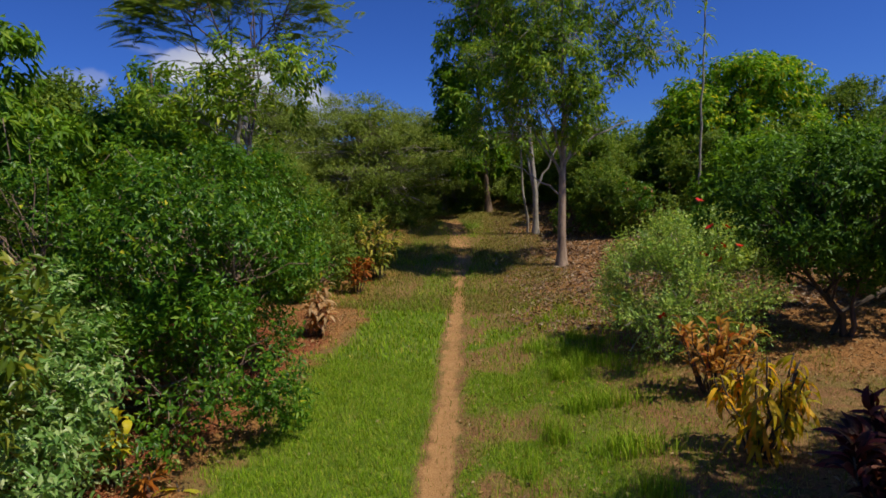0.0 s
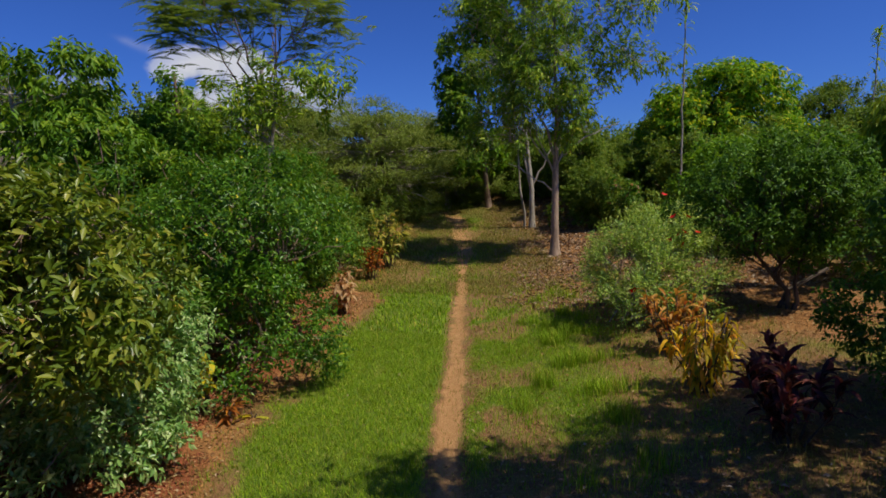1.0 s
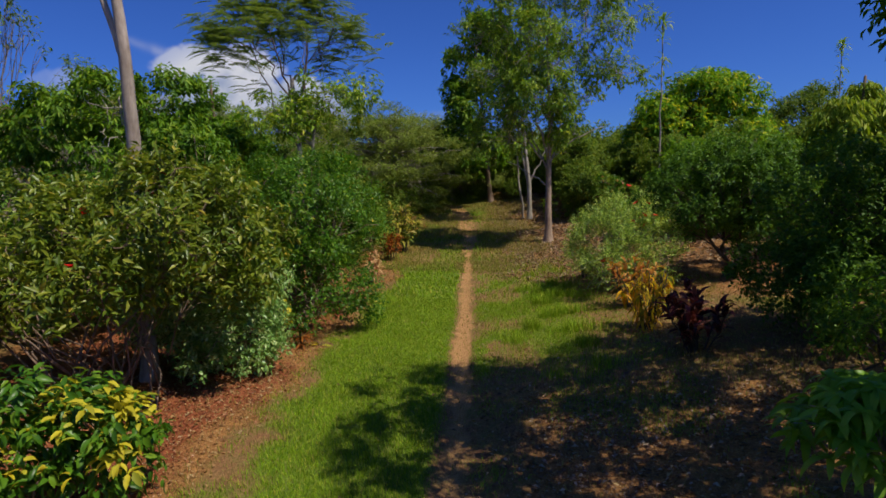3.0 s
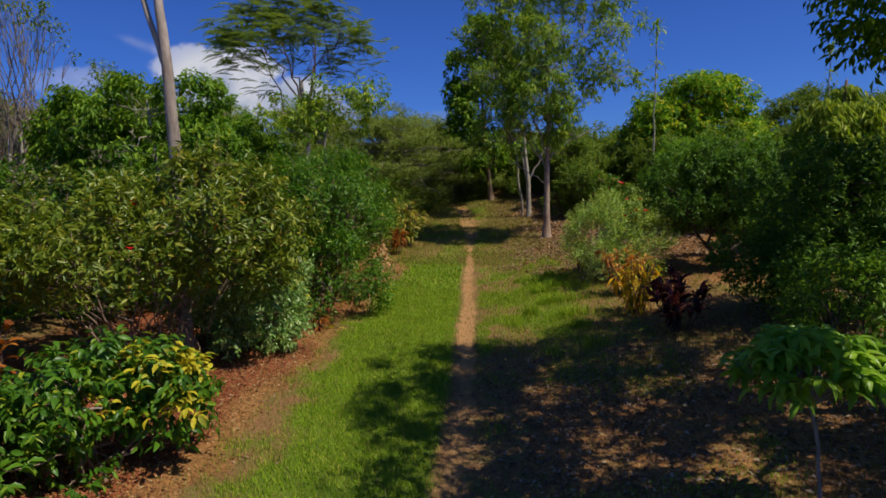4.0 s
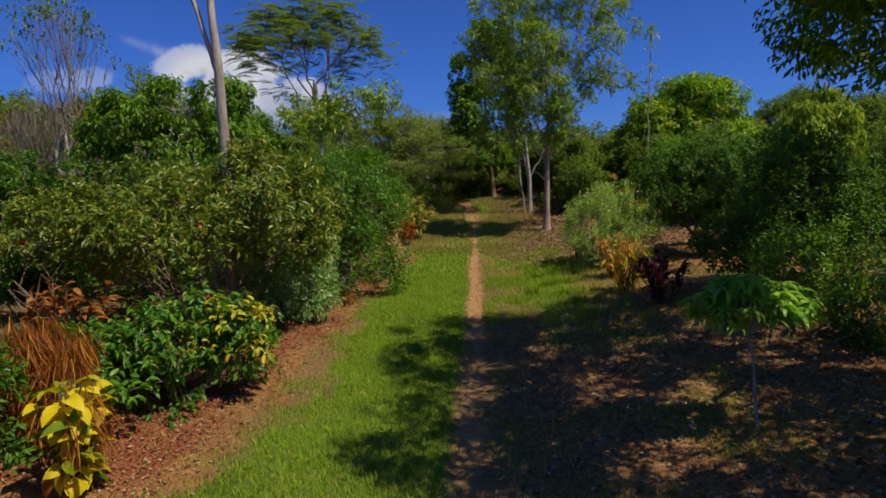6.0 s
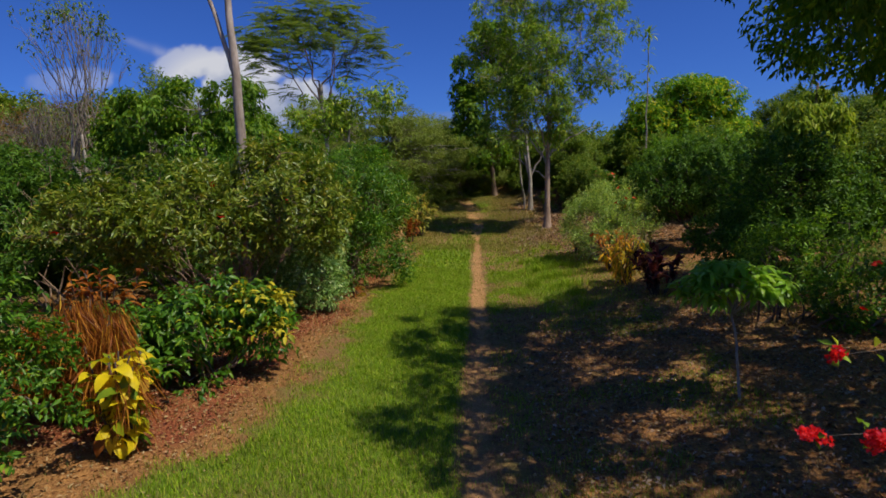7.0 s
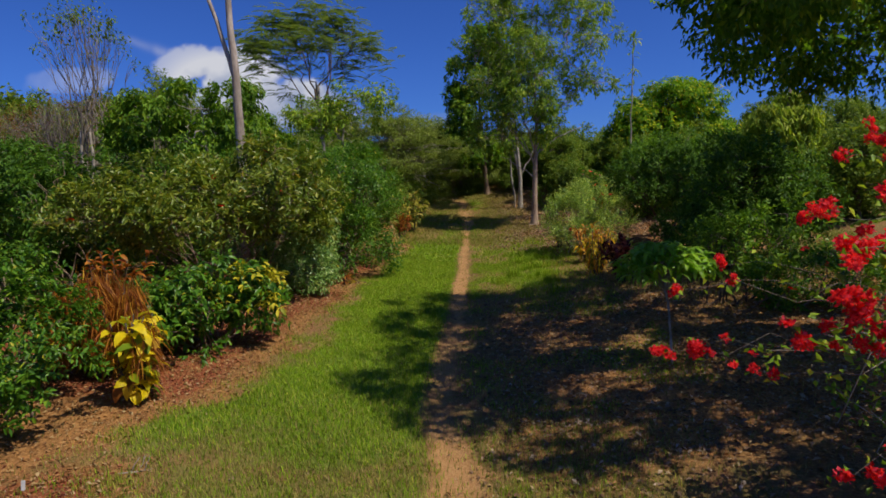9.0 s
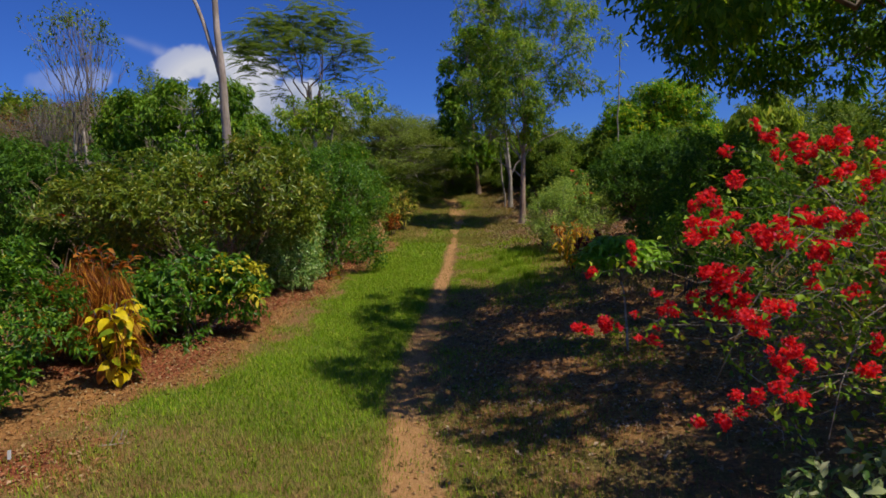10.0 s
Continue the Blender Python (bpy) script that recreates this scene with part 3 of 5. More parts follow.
# ---- plants ----
def plant(name, label, category, base, lobes, clump_n, clump_r, shoots, k, shoot_len, leaf_l, leaf_w, mat, bark, trunk=(), stems=8, stem_r=0.02, seed=0, limbs=True, branch_bark=None, twigs=0, group="", low=-0.55, split=False, mains=False, **kw):
    """A shrub or tree: crooked stems or a trunk, limbs to the clumps, and a crown of many small leaves. Lobes: centre from the base, radii."""
    rng = np.random.default_rng(seed)
    base = (base[0], base[1], Z(base[0], base[1]) - 0.03)
    ob = thing(name, base, label, category, group)
    cl = clumps(rng, lobes, clump_n, clump_r, low)
    wood, thin = Acc(), Acc()
    heads = []
    if trunk:
        pts = np.array([t[:3] for t in trunk], float)
        rad = np.array([t[3] for t in trunk], float)
        s = np.linspace(0, 1, 4 * len(pts))
        o = np.linspace(0, 1, len(pts))
        fine = np.stack([np.interp(s, o, pts[:, i]) for i in range(3)], 1) + rng.normal(0, 0.12, (len(s), 3)) * rad.min() * np.array([1, 1, 0.2])
        r = np.interp(s, o, rad)
        r[0] *= 1.45
        r[1] *= 1.12
        tube(wood, fine, r, 10)
        heads = [(fine[i], r[i]) for i in range(len(s) // 3, len(s))]
    else:
        for i in range(stems):
            c = cl[0][rng.integers(len(cl[0]))]
            a = np.array([*rng.normal(0, 0.12 + 0.03 * stems ** 0.5, 2), 0.0])
            p = limb(rng, a, a * 0.5 + c * 0.9, 6, 0.07)
            rr = np.linspace(stem_r, stem_r * 0.4, 6)
            one = Acc()
            tube(one, p, rr, 6)
            part("stem", one, bark, ob, smooth=True)
            heads += [(p[j], rr[j]) for j in (2, 3, 4)]
    if mains:
        for c, _ in lobes:
            a, ra = heads[rng.integers(len(heads) // 3, len(heads))]
            p = limb(rng, a, np.asarray(c) * [0.97, 0.97, 0.98], 9, 0.05, 0.04)
            rr = np.linspace(min(ra * 0.7, 0.07), 0.018, 9)
            one = Acc()
            tube(one, p, rr, 7)
            part("limb", one, bark, ob, smooth=True)
            heads += [(p[j], rr[j]) for j in range(4, 9)]
    if limbs:
        hp = np.array([h[0] for h in heads])
        for c in cl[0]:
            ok = hp[:, 2] < c[2] + 0.1 * abs(c[2])
            dist = np.linalg.norm(hp - c, axis=1) + (~ok) * 50
            j = int(np.argmin(dist * rng.uniform(0.8, 1.4, len(hp))))
            r0 = min(heads[j][1] * 0.55, 0.012 + 0.012 * dist[j])
            if split:
                thin = Acc()
            tube(thin, limb(rng, hp[j], c, 6, 0.06, 0.05), np.linspace(r0, 0.006, 6), 5)
            for _ in range(twigs):
                v = unit(rng.normal(0, 1, 3) + [0, 0, 0.3]) * clump_r * 1.1
                tube(thin, limb(rng, c, c + v, 4, 0.08), np.linspace(0.007, 0.003, 4), 4)
            if split:
                part("branch", thin, branch_bark or bark, ob, smooth=True)
    if trunk:
        part("trunk", wood, bark, ob, smooth=True)
    if thin.n and not split:
        part("branchwork", thin, bark, ob, smooth=True)["kind"] = "stuff"
    if shoots:
        part("crown", foliage(rng, cl, shoots, k, shoot_len, leaf_l, leaf_w, floor=0.04, **kw), mat, ob)
    return ob, cl


def bloom_mesh(name, mat, petals, length, width, cup, seed):
    rng = np.random.default_rng(seed)
    acc = Acc()
    an = np.linspace(0, 2 * np.pi, petals, endpoint=False) + rng.uniform(0, 0.3, petals)
    d = np.stack([np.cos(an), np.sin(an), np.full(petals, cup)], 1) + rng.normal(0, 0.12, (petals, 3))
    leaves(acc, np.zeros((petals, 3)), d, np.tile([[0, 0, 1.0]], (petals, 1)), np.full(petals, length), np.full(petals, width), 0.1, 0.12, True)
    return mesh_of(name, np.concatenate(acc.v), np.concatenate(acc.t), mat, True)


def bract_mesh(name, n, radius, seed):
    """A head of papery bracts."""
    rng = np.random.default_rng(seed)
    c = ball(rng, n) * radius * rng.uniform(0.3, 1, (n, 1)) * [1, 1, 0.8]
    acc = Acc()
    for _ in range(3):
        d = ball(rng, n, -0.6)
        leaves(acc, c, d, unit(ball(rng, n) + [0, 0, 0.5]), np.full(n, 0.042) * rng.uniform(0.8, 1.25, n), np.full(n, 0.036), 0.15, 0.1)
    return mesh_of(name, np.concatenate(acc.v), np.concatenate(acc.t), BRACT)


HIBISCUS = bloom_mesh("flower", PETAL, 5, 0.075, 0.07, 0.5, 1)
HEADS = [bract_mesh("flower_head", n, r, s) for n, r, s in ((16, 0.055, 1), (26, 0.075, 2), (40, 0.1, 3))]


def flowers(ob, cl, n, mesh, seed, toward=(0.3, -1, 0.6), size=(0.8, 1.2), at=()):
    """Blooms on the outside of a plant, each a part."""
    rng = np.random.default_rng(seed)
    spots = [Vector(a) for a in at]
    w = cl[2] @ unit(np.array(toward, float))
    order = np.argsort(-(w + rng.normal(0, 0.35, len(w))))
    for i in order[: max(0, n - len(spots))]:
        spots.append(Vector(cl[0][i] + (cl[2][i] * 0.7 + rng.normal(0, 0.25, 3)) * cl[1][i]))
    for p in spots:
        f = part("flower", mesh if isinstance(mesh, bpy.types.Mesh) else mesh[rng.integers(len(mesh))], None, ob)
        f.location = p
        f.rotation_euler = (rng.uniform(-1, 1.2), rng.uniform(-0.8, 0.8), rng.uniform(0, 6.3))
        f.scale = (rng.uniform(*size),) * 3


def croton(label, x, y, height, width, mat, n, seed, length=0.22, leaf_w=0.05, arch=(55, -60), stems=9, group="crotons along the path", mop=0, tilt=(0.15, -0.5), crowd=0.6):
    """Croton: a sheaf of stems, each head a whorl of strap leaves; every leaf a part."""
    rng = np.random.default_rng(seed)
    ob = thing("croton", (x, y, Z(x, y) - 0.02), label, "shrub", group)
    wood = Acc()
    straps = [strap_mesh("leaf", mat, length * s, leaf_w * (0.8 + 0.4 * s), (arch[0] + da, arch[1] + db)) for s, da, db in ((1, 0, 0), (0.8, 15, 20), (1.2, -10, -15), (0.9, 25, -20))]
    heads, stalks = [], []
    for i in range(stems):
        an = rng.uniform(0, 6.3)
        r = width * rng.random() ** 0.5 * 0.75
        top = np.array([math.cos(an) * r, math.sin(an) * r, height * rng.uniform(0.55, 0.92)])
        p = limb(rng, top * [0.25, 0.25, 0], top, 6, 0.03)
        wood = Acc()
        tube(wood, p, np.linspace(0.014, 0.008, 6), 6)
        heads.append(p)
        stalks.append(part("stem", wood, BARK_DARK, ob, smooth=True))
    if mop:
        q = np.array([heads[k][5 - (k % 3 == 0)] for k in rng.integers(0, stems, mop)]) * rng.uniform(0.75, 1.08, (mop, 1)) * [1.15, 1.15, 1] + rng.normal(0, 0.06, (mop, 3))
        d = unit(np.stack([rng.normal(0, 0.3, mop), rng.normal(0, 0.3, mop), np.full(mop, -1.0)], 1) + unit(q * [1, 1, 0]) * 0.15)
        acc = Acc()
        leaves(acc, q, d, unit(rng.normal(0, 1, (mop, 3))), rng.uniform(0.2, 0.52, mop), rng.uniform(0.009, 0.016, mop), 0.2, 0.1, True)
        part("foliage", acc, LEAF_RUST, ob)["kind"] = "stuff"
    for j in range(n):
        p = heads[j % stems]
        f = rng.random() ** crowd
        i = min(int((0.2 + 0.8 * f) * 5), 4)
        w = (0.2 + 0.8 * f) * 5 - i
        q = p[i] * (1 - w) + p[i + 1] * w
        leaf = part("leaf", straps[rng.integers(4)], None, stalks[j % stems])
        leaf.location = q
        out = math.atan2(q[1], q[0]) if rng.random() < 0.5 else rng.uniform(0, 6.3)
        leaf.rotation_euler = (rng.normal(0, 0.3), rng.normal(tilt[0] + tilt[1] * f, 0.3), out + rng.normal(0, 0.8))
    return ob


def E3(x, y, z):
    return np.array([x, y, z], float)


# -- left of the path --
hedge_lobes = [((0, 0, 1.9), (1.5, 1.9, 1.7)), ((-1.9, -0.6, 1.9), (1.6, 1.7, 1.75)), ((-3.6, 0.2, 1.8), (1.6, 1.9, 1.8)), ((0.35, 1.2, 2.35), (1.05, 1.3, 1.25)), ((0.75, -0.9, 0.9), (0.9, 1.2, 0.85)), ((-1.0, 1.8, 2.1), (1.7, 1.6, 1.6)), ((-4.8, -1.2, 1.4), (1.4, 1.6, 1.4)), ((0.45, -1.9, 0.85), (0.75, 0.75, 0.8))]
hedge, _ = plant("hedge_shrub", "dense green leafy shrub, broad and head-high, beside the path", "shrub", (-3.6, 6.9), hedge_lobes, 390, 0.29, 12000, 7, 0.25, 0.088, 0.037, LEAF_HEDGE, BARK_BROWN, stems=22, stem_r=0.03, seed=11, low=-0.8, up=0.25, droop=0.15)
plant("leafy_shrub", "grey-green glossy shrub with leaves down to the ground", "shrub", (-3.85, 3.5), [((0, 0, 0.9), (0.7, 0.8, 0.9)), ((-0.9, 0.2, 1.1), (0.8, 0.8, 0.9)), ((0.1, 0.7, 0.9), (0.55, 0.6, 0.8)), ((-0.4, 1.1, 1.3), (0.7, 0.7, 0.8)), ((0.38, -0.9, 0.65), (0.5, 0.75, 0.62)), ((-0.4, -0.8, 0.85), (0.6, 0.6, 0.6))], 110, 0.23, 3000, 7, 0.26, 0.095, 0.038, LEAF_SAGE, BARK_BROWN, stems=10, seed=12, low=-0.9, droop=0.25)
hib_l, hib_cl = plant("hibiscus", "olive-leaved hibiscus with bare lower stems and red flowers", "shrub", (-4.4, 1.1), [((0.95, 0.3, 2.2), (0.85, 1.0, 0.8)), ((-1.25, 0.2, 2.15), (0.95, 1.1, 0.75)), ((1.1, 1.0, 2.0), (0.7, 0.8, 0.7)), ((-2.4, 0.0, 1.85), (1.0, 1.0, 0.5)), ((-0.4, -0.5, 1.75), (1.1, 0.6, 0.35)), ((0.6, 0.7, 2.4), (0.75, 0.7, 0.65)), ((-0.9, 1.3, 2.2), (0.8, 0.7, 0.7))], 205, 0.23, 3700, 7, 0.28, 0.125, 0.046, LEAF_OLIVE, BARK_BROWN, stems=30, stem_r=0.016, seed=13, low=-0.8, twigs=3)
flowers(hib_l, hib_cl, 8, HIBISCUS, 3, size=(0.9, 1.3), at=((0.36, -1.02, 2.08), (-0.36, 0.3, 2.62)))
yel_l, _ = plant("yellow_leaved_shrub", "low green shrub with a crown of bright yellow leaves", "shrub", (-3.8, -1.5), [((0.55, 0.3, 0.7), (0.48, 0.55, 0.4)), ((-0.85, 0.05, 0.62), (0.5, 0.5, 0.34)), ((-0.15, -0.65, 0.45), (0.7, 0.5, 0.42)), ((-0.15, -0.1, 0.78), (0.5, 0.4, 0.36)), ((-0.85, -0.4, 0.5), (0.45, 0.45, 0.33)), ((-0.95, 0.1, 1.15), (0.15, 0.15, 0.2)), ((0.3, 0.1, 0.85), (0.3, 0.3, 0.3))], 74, 0.17, 820, 8, 0.26, 0.12, 0.05, LEAF_HEDGE, BARK_BROWN, stems=13, seed=14, low=-0.8, droop=0.65, rich=True)
plant("leafy_shrub", "low green leafy shrub on bare litter-covered earth", "shrub", (-4.5, -4.4), [((0, 0, 0.8), (0.95, 0.8, 0.7)), ((-0.7, 0.6, 0.95), (0.9, 0.8, 0.8)), ((-0.6, -0.9, 0.6), (0.8, 0.7, 0.55)), ((-2.0, 0.1, 1.2), (1.1, 1.1, 1.0)), ((0.1, -0.8, 0.6), (0.6, 0.6, 0.5))], 95, 0.26, 3200, 7, 0.15, 0.085, 0.034, LEAF_HEDGE, BARK_BROWN, stems=12, seed=15, low=-0.9, droop=0.2)
rng = np.random.default_rng(77)
gold = foliage(np.random.default_rng(78), (np.array([[0.85, 0.15, 1.0], [1.05, 0.35, 0.9], [0.5, 0.15, 1.02], [0.2, 0.0, 0.95], [1.1, 0.1, 0.65]]), np.array([0.2, 0.18, 0.2, 0.14, 0.14]), np.array([[0.4, -0.3, 1.0]] * 5)), 34, 7, 0.17, 0.125, 0.052, droop=0.4, rich=True)
part("top_foliage", gold, LEAF_GOLD, yel_l, "bright yellow leaves")["kind"] = "stuff"
yl = [strap_mesh("leaf", LEAF_YELLOW, s, s * 0.42, (20, -50)) for s in (0.09, 0.11, 0.13)]
for q in range(75):
    c = E3(0.65, 0.2, 0.72) + ball(rng, 1, -0.1)[0] * [0.55, 0.6, 0.42] * rng.uniform(0.92, 1.2)
    lf = part("leaf", yl[q % 3], None, yel_l, "bright yellow leaf" if q == 0 else "")
    lf.location, lf.rotation_euler = c, (rng.normal(0, 0.4), rng.normal(0.2, 0.5), rng.uniform(0, 6.3))
croton("orange-brown croton with a thick mop of narrow hanging leaves", -4.35, -2.9, 1.5, 0.72, CROTON_RUST, 60, 21, 0.4, 0.016, (-10, -90), 26, mop=5200)
croton("croton with large bright yellow leaves and green ribs", -3.5, -3.72, 1.3, 0.36, CROTON_GOLD, 150, 22, 0.25, 0.1, (5, -85), 18, mop=260, crowd=1.1)
croton("red-orange croton behind a green shrub", -5.2, -1.25, 1.55, 0.6, CROTON_RUST, 190, 31, 0.2, 0.055, (30, -50), 12)
croton("beige and orange croton with drooping leaves", -2.75, 10.4, 1.15, 0.58, CROTON_BEIGE, 210, 23, 0.3, 0.045, (20, -85))
croton("tall yellow-green croton beside the path", -2.55, 15.6, 2.0, 1.0, CROTON_OLIVE, 360, 24, 0.34, 0.055, (30, -80), 18)
croton("low red and orange croton", -2.75, 14.0, 1.1, 0.6, CROTON_RUST, 140, 25, 0.22, 0.05)
croton("low withered reddish-brown plant on the litter", -2.95, 4.35, 0.3, 0.25, CROTON_RUST, 26, 32, 0.22, 0.03, (10, -60), 5)
croton("fallen pale yellow strap leaves on the litter", -2.62, 4.45, 0.12, 0.06, LEAF_YELLOW, 3, 33, 0.42, 0.06, (8, -14), 2)
croton("small plant with yellow leaves", -3.35, 4.5, 0.85, 0.2, LEAF_YELLOW, 20, 26, 0.22, 0.085, stems=4)

# the tall pale trunk
pale, _ = plant("tall_tree", "tall tree with a smooth pale forked trunk", "tree", (-4.6, 2.3), [((-0.6, 0.5, 10.5), (1.8, 1.8, 1.0))], 14, 0.5, 500, 6, 0.25, 0.14, 0.06, LEAF_TREE, BARK_PALE, trunk=[(0.0, 0, 0, 0.115), (0.04, 0, 1.3, 0.108), (0.08, 0, 3.1, 0.1), (0.06, 0, 4.7, 0.084), (0.0, 0, 5.9, 0.064), (-0.05, 0.1, 10, 0.04)], seed=16)
fork = Acc()
tube(fork, limb(np.random.default_rng(2), (0.06, 0, 4.6), (-0.34, 0.1, 5.95), 7, 0.012), np.linspace(0.05, 0.042, 7), 9)
tube(fork, limb(np.random.default_rng(3), (-0.34, 0.1, 5.93), (-1.2, 0.2, 8.6), 8, 0.012), np.linspace(0.042, 0.026, 8), 9)
part("fork", fork, BARK_PALE, pale, smooth=True)

# light green tree, feathery tree
plant("small_tree", "slender tree with light green leaves above the hedge", "tree", (-4.3, 10.4), [((1.05, 0, 5.25), (0.75, 0.7, 0.55)), ((0.5, 0.2, 4.75), (1.1, 1.0, 0.4)), ((-1.0, -0.2, 4.75), (0.8, 0.7, 0.42)), ((-0.2, 0, 4.2), (1.1, 0.9, 0.4)), ((0.3, 0.1, 5.3), (0.5, 0.5, 0.4))], 36, 0.25, 480, 7, 0.3, 0.17, 0.055, LEAF_TREE, BARK_GREY, trunk=[(0, 0, 0, 0.07), (0.1, 0, 2.5, 0.06), (0.05, 0.1, 3.9, 0.045), (0.3, 0, 5.3, 0.02)], seed=31, twigs=1, droop=0.5, split=True)


def feathery_tree():
    """Flat-topped tree whose leaves are long feathers of tiny leaflets."""
    rng = np.random.default_rng(32)
    x, y = -6.75, 17.6
    ob = thing("feathery_tree", (x, y, Z(x, y)), "slender tree with a flat crown of feathery leaves", "tree")
    wood, crown = Acc(), Acc()
    tr = limb(rng, (0, 0, 0), (-0.2, 0, 6.3), 8, 0.006)
    tube(wood, tr, np.linspace(0.12, 0.07, 8), 9)
    mains = []
    for i in range(8):
        an = i * 0.785 + rng.uniform(-0.3, 0.3)
        m = limb(rng, tr[rng.integers(4, 8)], E3(-0.2 + 1.7 * math.cos(an), 1.6 * math.sin(an), 8.1 + rng.normal(0, 0.2)), 8, 0.03, -0.06)
        mains.append(m)
        br = Acc()
        tube(br, m, np.linspace(0.045, 0.018, 8), 6)
        part("branch", br, BARK_BROWN, ob, smooth=True)
    for i in range(54):
        an, rr = rng.uniform(0, 6.3), 3.2 * rng.random() ** 0.5
        tip = E3(-0.2 + rr * math.cos(an), rr * math.sin(an) * 0.9, 9.4 - 0.17 * rr * rr + rng.normal(0, 0.5))
        near = mains[int(np.argmin([np.linalg.norm(m[-1] - tip) for m in mains]))]
        br = Acc()
        tube(br, limb(rng, near[rng.integers(5, 8)], tip, 6, 0.04, 0.03), np.linspace(0.016, 0.006, 6), 5)
        part("branch", br, BARK_BROWN, ob, smooth=True)
        for _ in range(19):
            d = unit(np.array([math.cos(a2 := rng.uniform(0, 6.3)), math.sin(a2), rng.uniform(-0.1, 0.5)]))
            s = np.linspace(0.1, 1, 13)
            rach = tip + d * s[:, None] * 0.78 + np.array([0, 0, -0.3]) * (s**2)[:, None] + rng.normal(0, 0.3, 3)
            side = unit(np.cross(d, [0, 0, 1.0]))
            for sg in (-1, 1):
                leaves(crown, rach, np.tile(side * sg + d * 0.35 - [0, 0, 0.15], (13, 1)), np.tile([[0, 0, 1.0]], (13, 1)), 0.2 * np.sin(np.pi * (0.15 + 0.8 * s)), np.full(13, 0.055), 0.05)
    part("trunk", wood, BARK_GREY, ob, smooth=True)
    part("crown", crown, LEAF_FEATHER, ob)


feathery_tree()


def bare_tree(x, y, height, seed, leafy, fan):
    """Pale stems from one foot that open into a vase of thin branches, with leaves at the rim alone."""
    rng = np.random.default_rng(seed)
    ob = thing("bare_tree", (x, y, Z(x, y)), "nearly leafless pale tree whose branches open like a vase", "tree")
    lf, tops = Acc(), []
    for i in range(5):
        b = E3(*rng.normal(0, 0.22, 2), 0)
        t = E3(*(b[:2] * 0.4 + rng.normal(0, 0.16, 2)), height * rng.uniform(0.42, 0.58))
        p = limb(rng, b, t, 9, 0.025)
        wood = Acc()
        tube(wood, p, np.linspace(0.07, 0.035, 9), 7)
        tops.append((p, part("stem", wood, BARK_GREY, ob, smooth=True)))
    for j in range(24):
        p, stem = tops[j % 5]
        an, rr = j * 2.4 + rng.uniform(-0.4, 0.4), fan * rng.uniform(0.15, 1.0)
        e = E3(math.cos(an) * rr, math.sin(an) * rr, height * (1.02 - 0.22 * (rr / fan) ** 2 * rng.uniform(0.5, 1.5)))
        r = limb(rng, p[rng.integers(5, 9)], e, 8, 0.03, -0.07)
        tw = Acc()
        tube(tw, r, np.linspace(0.022, 0.006, 8), 5)
        for _ in range(5):
            e2 = e + unit(rng.normal(0, 1, 3) + [0, 0, 0.5]) * rng.uniform(0.2, 0.55)
            tube(tw, limb(rng, r[rng.integers(4, 8)], e2, 4, 0.05), np.linspace(0.008, 0.003, 4), 4)
            if leafy and rng.random() < 0.6:
                m = leafy
                leaves(lf, e2 + rng.normal(0, 0.1, (m, 3)), ball(rng, m) - [0, 0, 0.4], np.tile([[0, 0, 1.0]], (m, 1)), rng.uniform(0.1, 0.17, m), rng.uniform(0.04, 0.075, m))
        part("branch", tw, BARK_TAN, stem, smooth=True)
    for j in range(6):
        p, stem = tops[j % 5]
        an = rng.uniform(0, 6.3)
        tw = Acc()
        tube(tw, limb(rng, p[rng.integers(1, 4)], p[3] + E3(math.cos(an) * 1.1, math.sin(an) * 1.1, rng.uniform(0.2, 1.3)), 7, 0.05, 0.05), np.linspace(0.03, 0.01, 7), 6)
        part("branch", tw, BARK_GREY, stem, smooth=True)
    if lf.n:
        part("crown", lf, LEAF_WOOD_HAZE, ob)


bare_tree(-11.8, 8.3, 7.6, 41, 9, 1.45)
bare_tree(-10.4, 9.4, 3.9, 42, 0, 0.9)
bare_tree(-13.9, 9.4, 5.0, 43, 0, 1.3)
plant("small_tree", "thin tree with sparse grey-green leaves above the thicket", "tree", (-10.75, 10.3), [((0, 0, 5.5), (0.85, 0.8, 0.65)), ((0.5, 0, 4.8), (0.8, 0.8, 0.5)), ((-0.5, 0.2, 4.6), (0.7, 0.7, 0.5))], 44, 0.24, 420, 7, 0.26, 0.12, 0.04, LEAF_WOOD_HAZE, BARK_TAN, trunk=[(0, 0, 0, 0.07), (0, 0, 3.0, 0.05), (0.1, 0, 5.8, 0.015)], seed=56, twigs=3, droop=0.4, split=True)

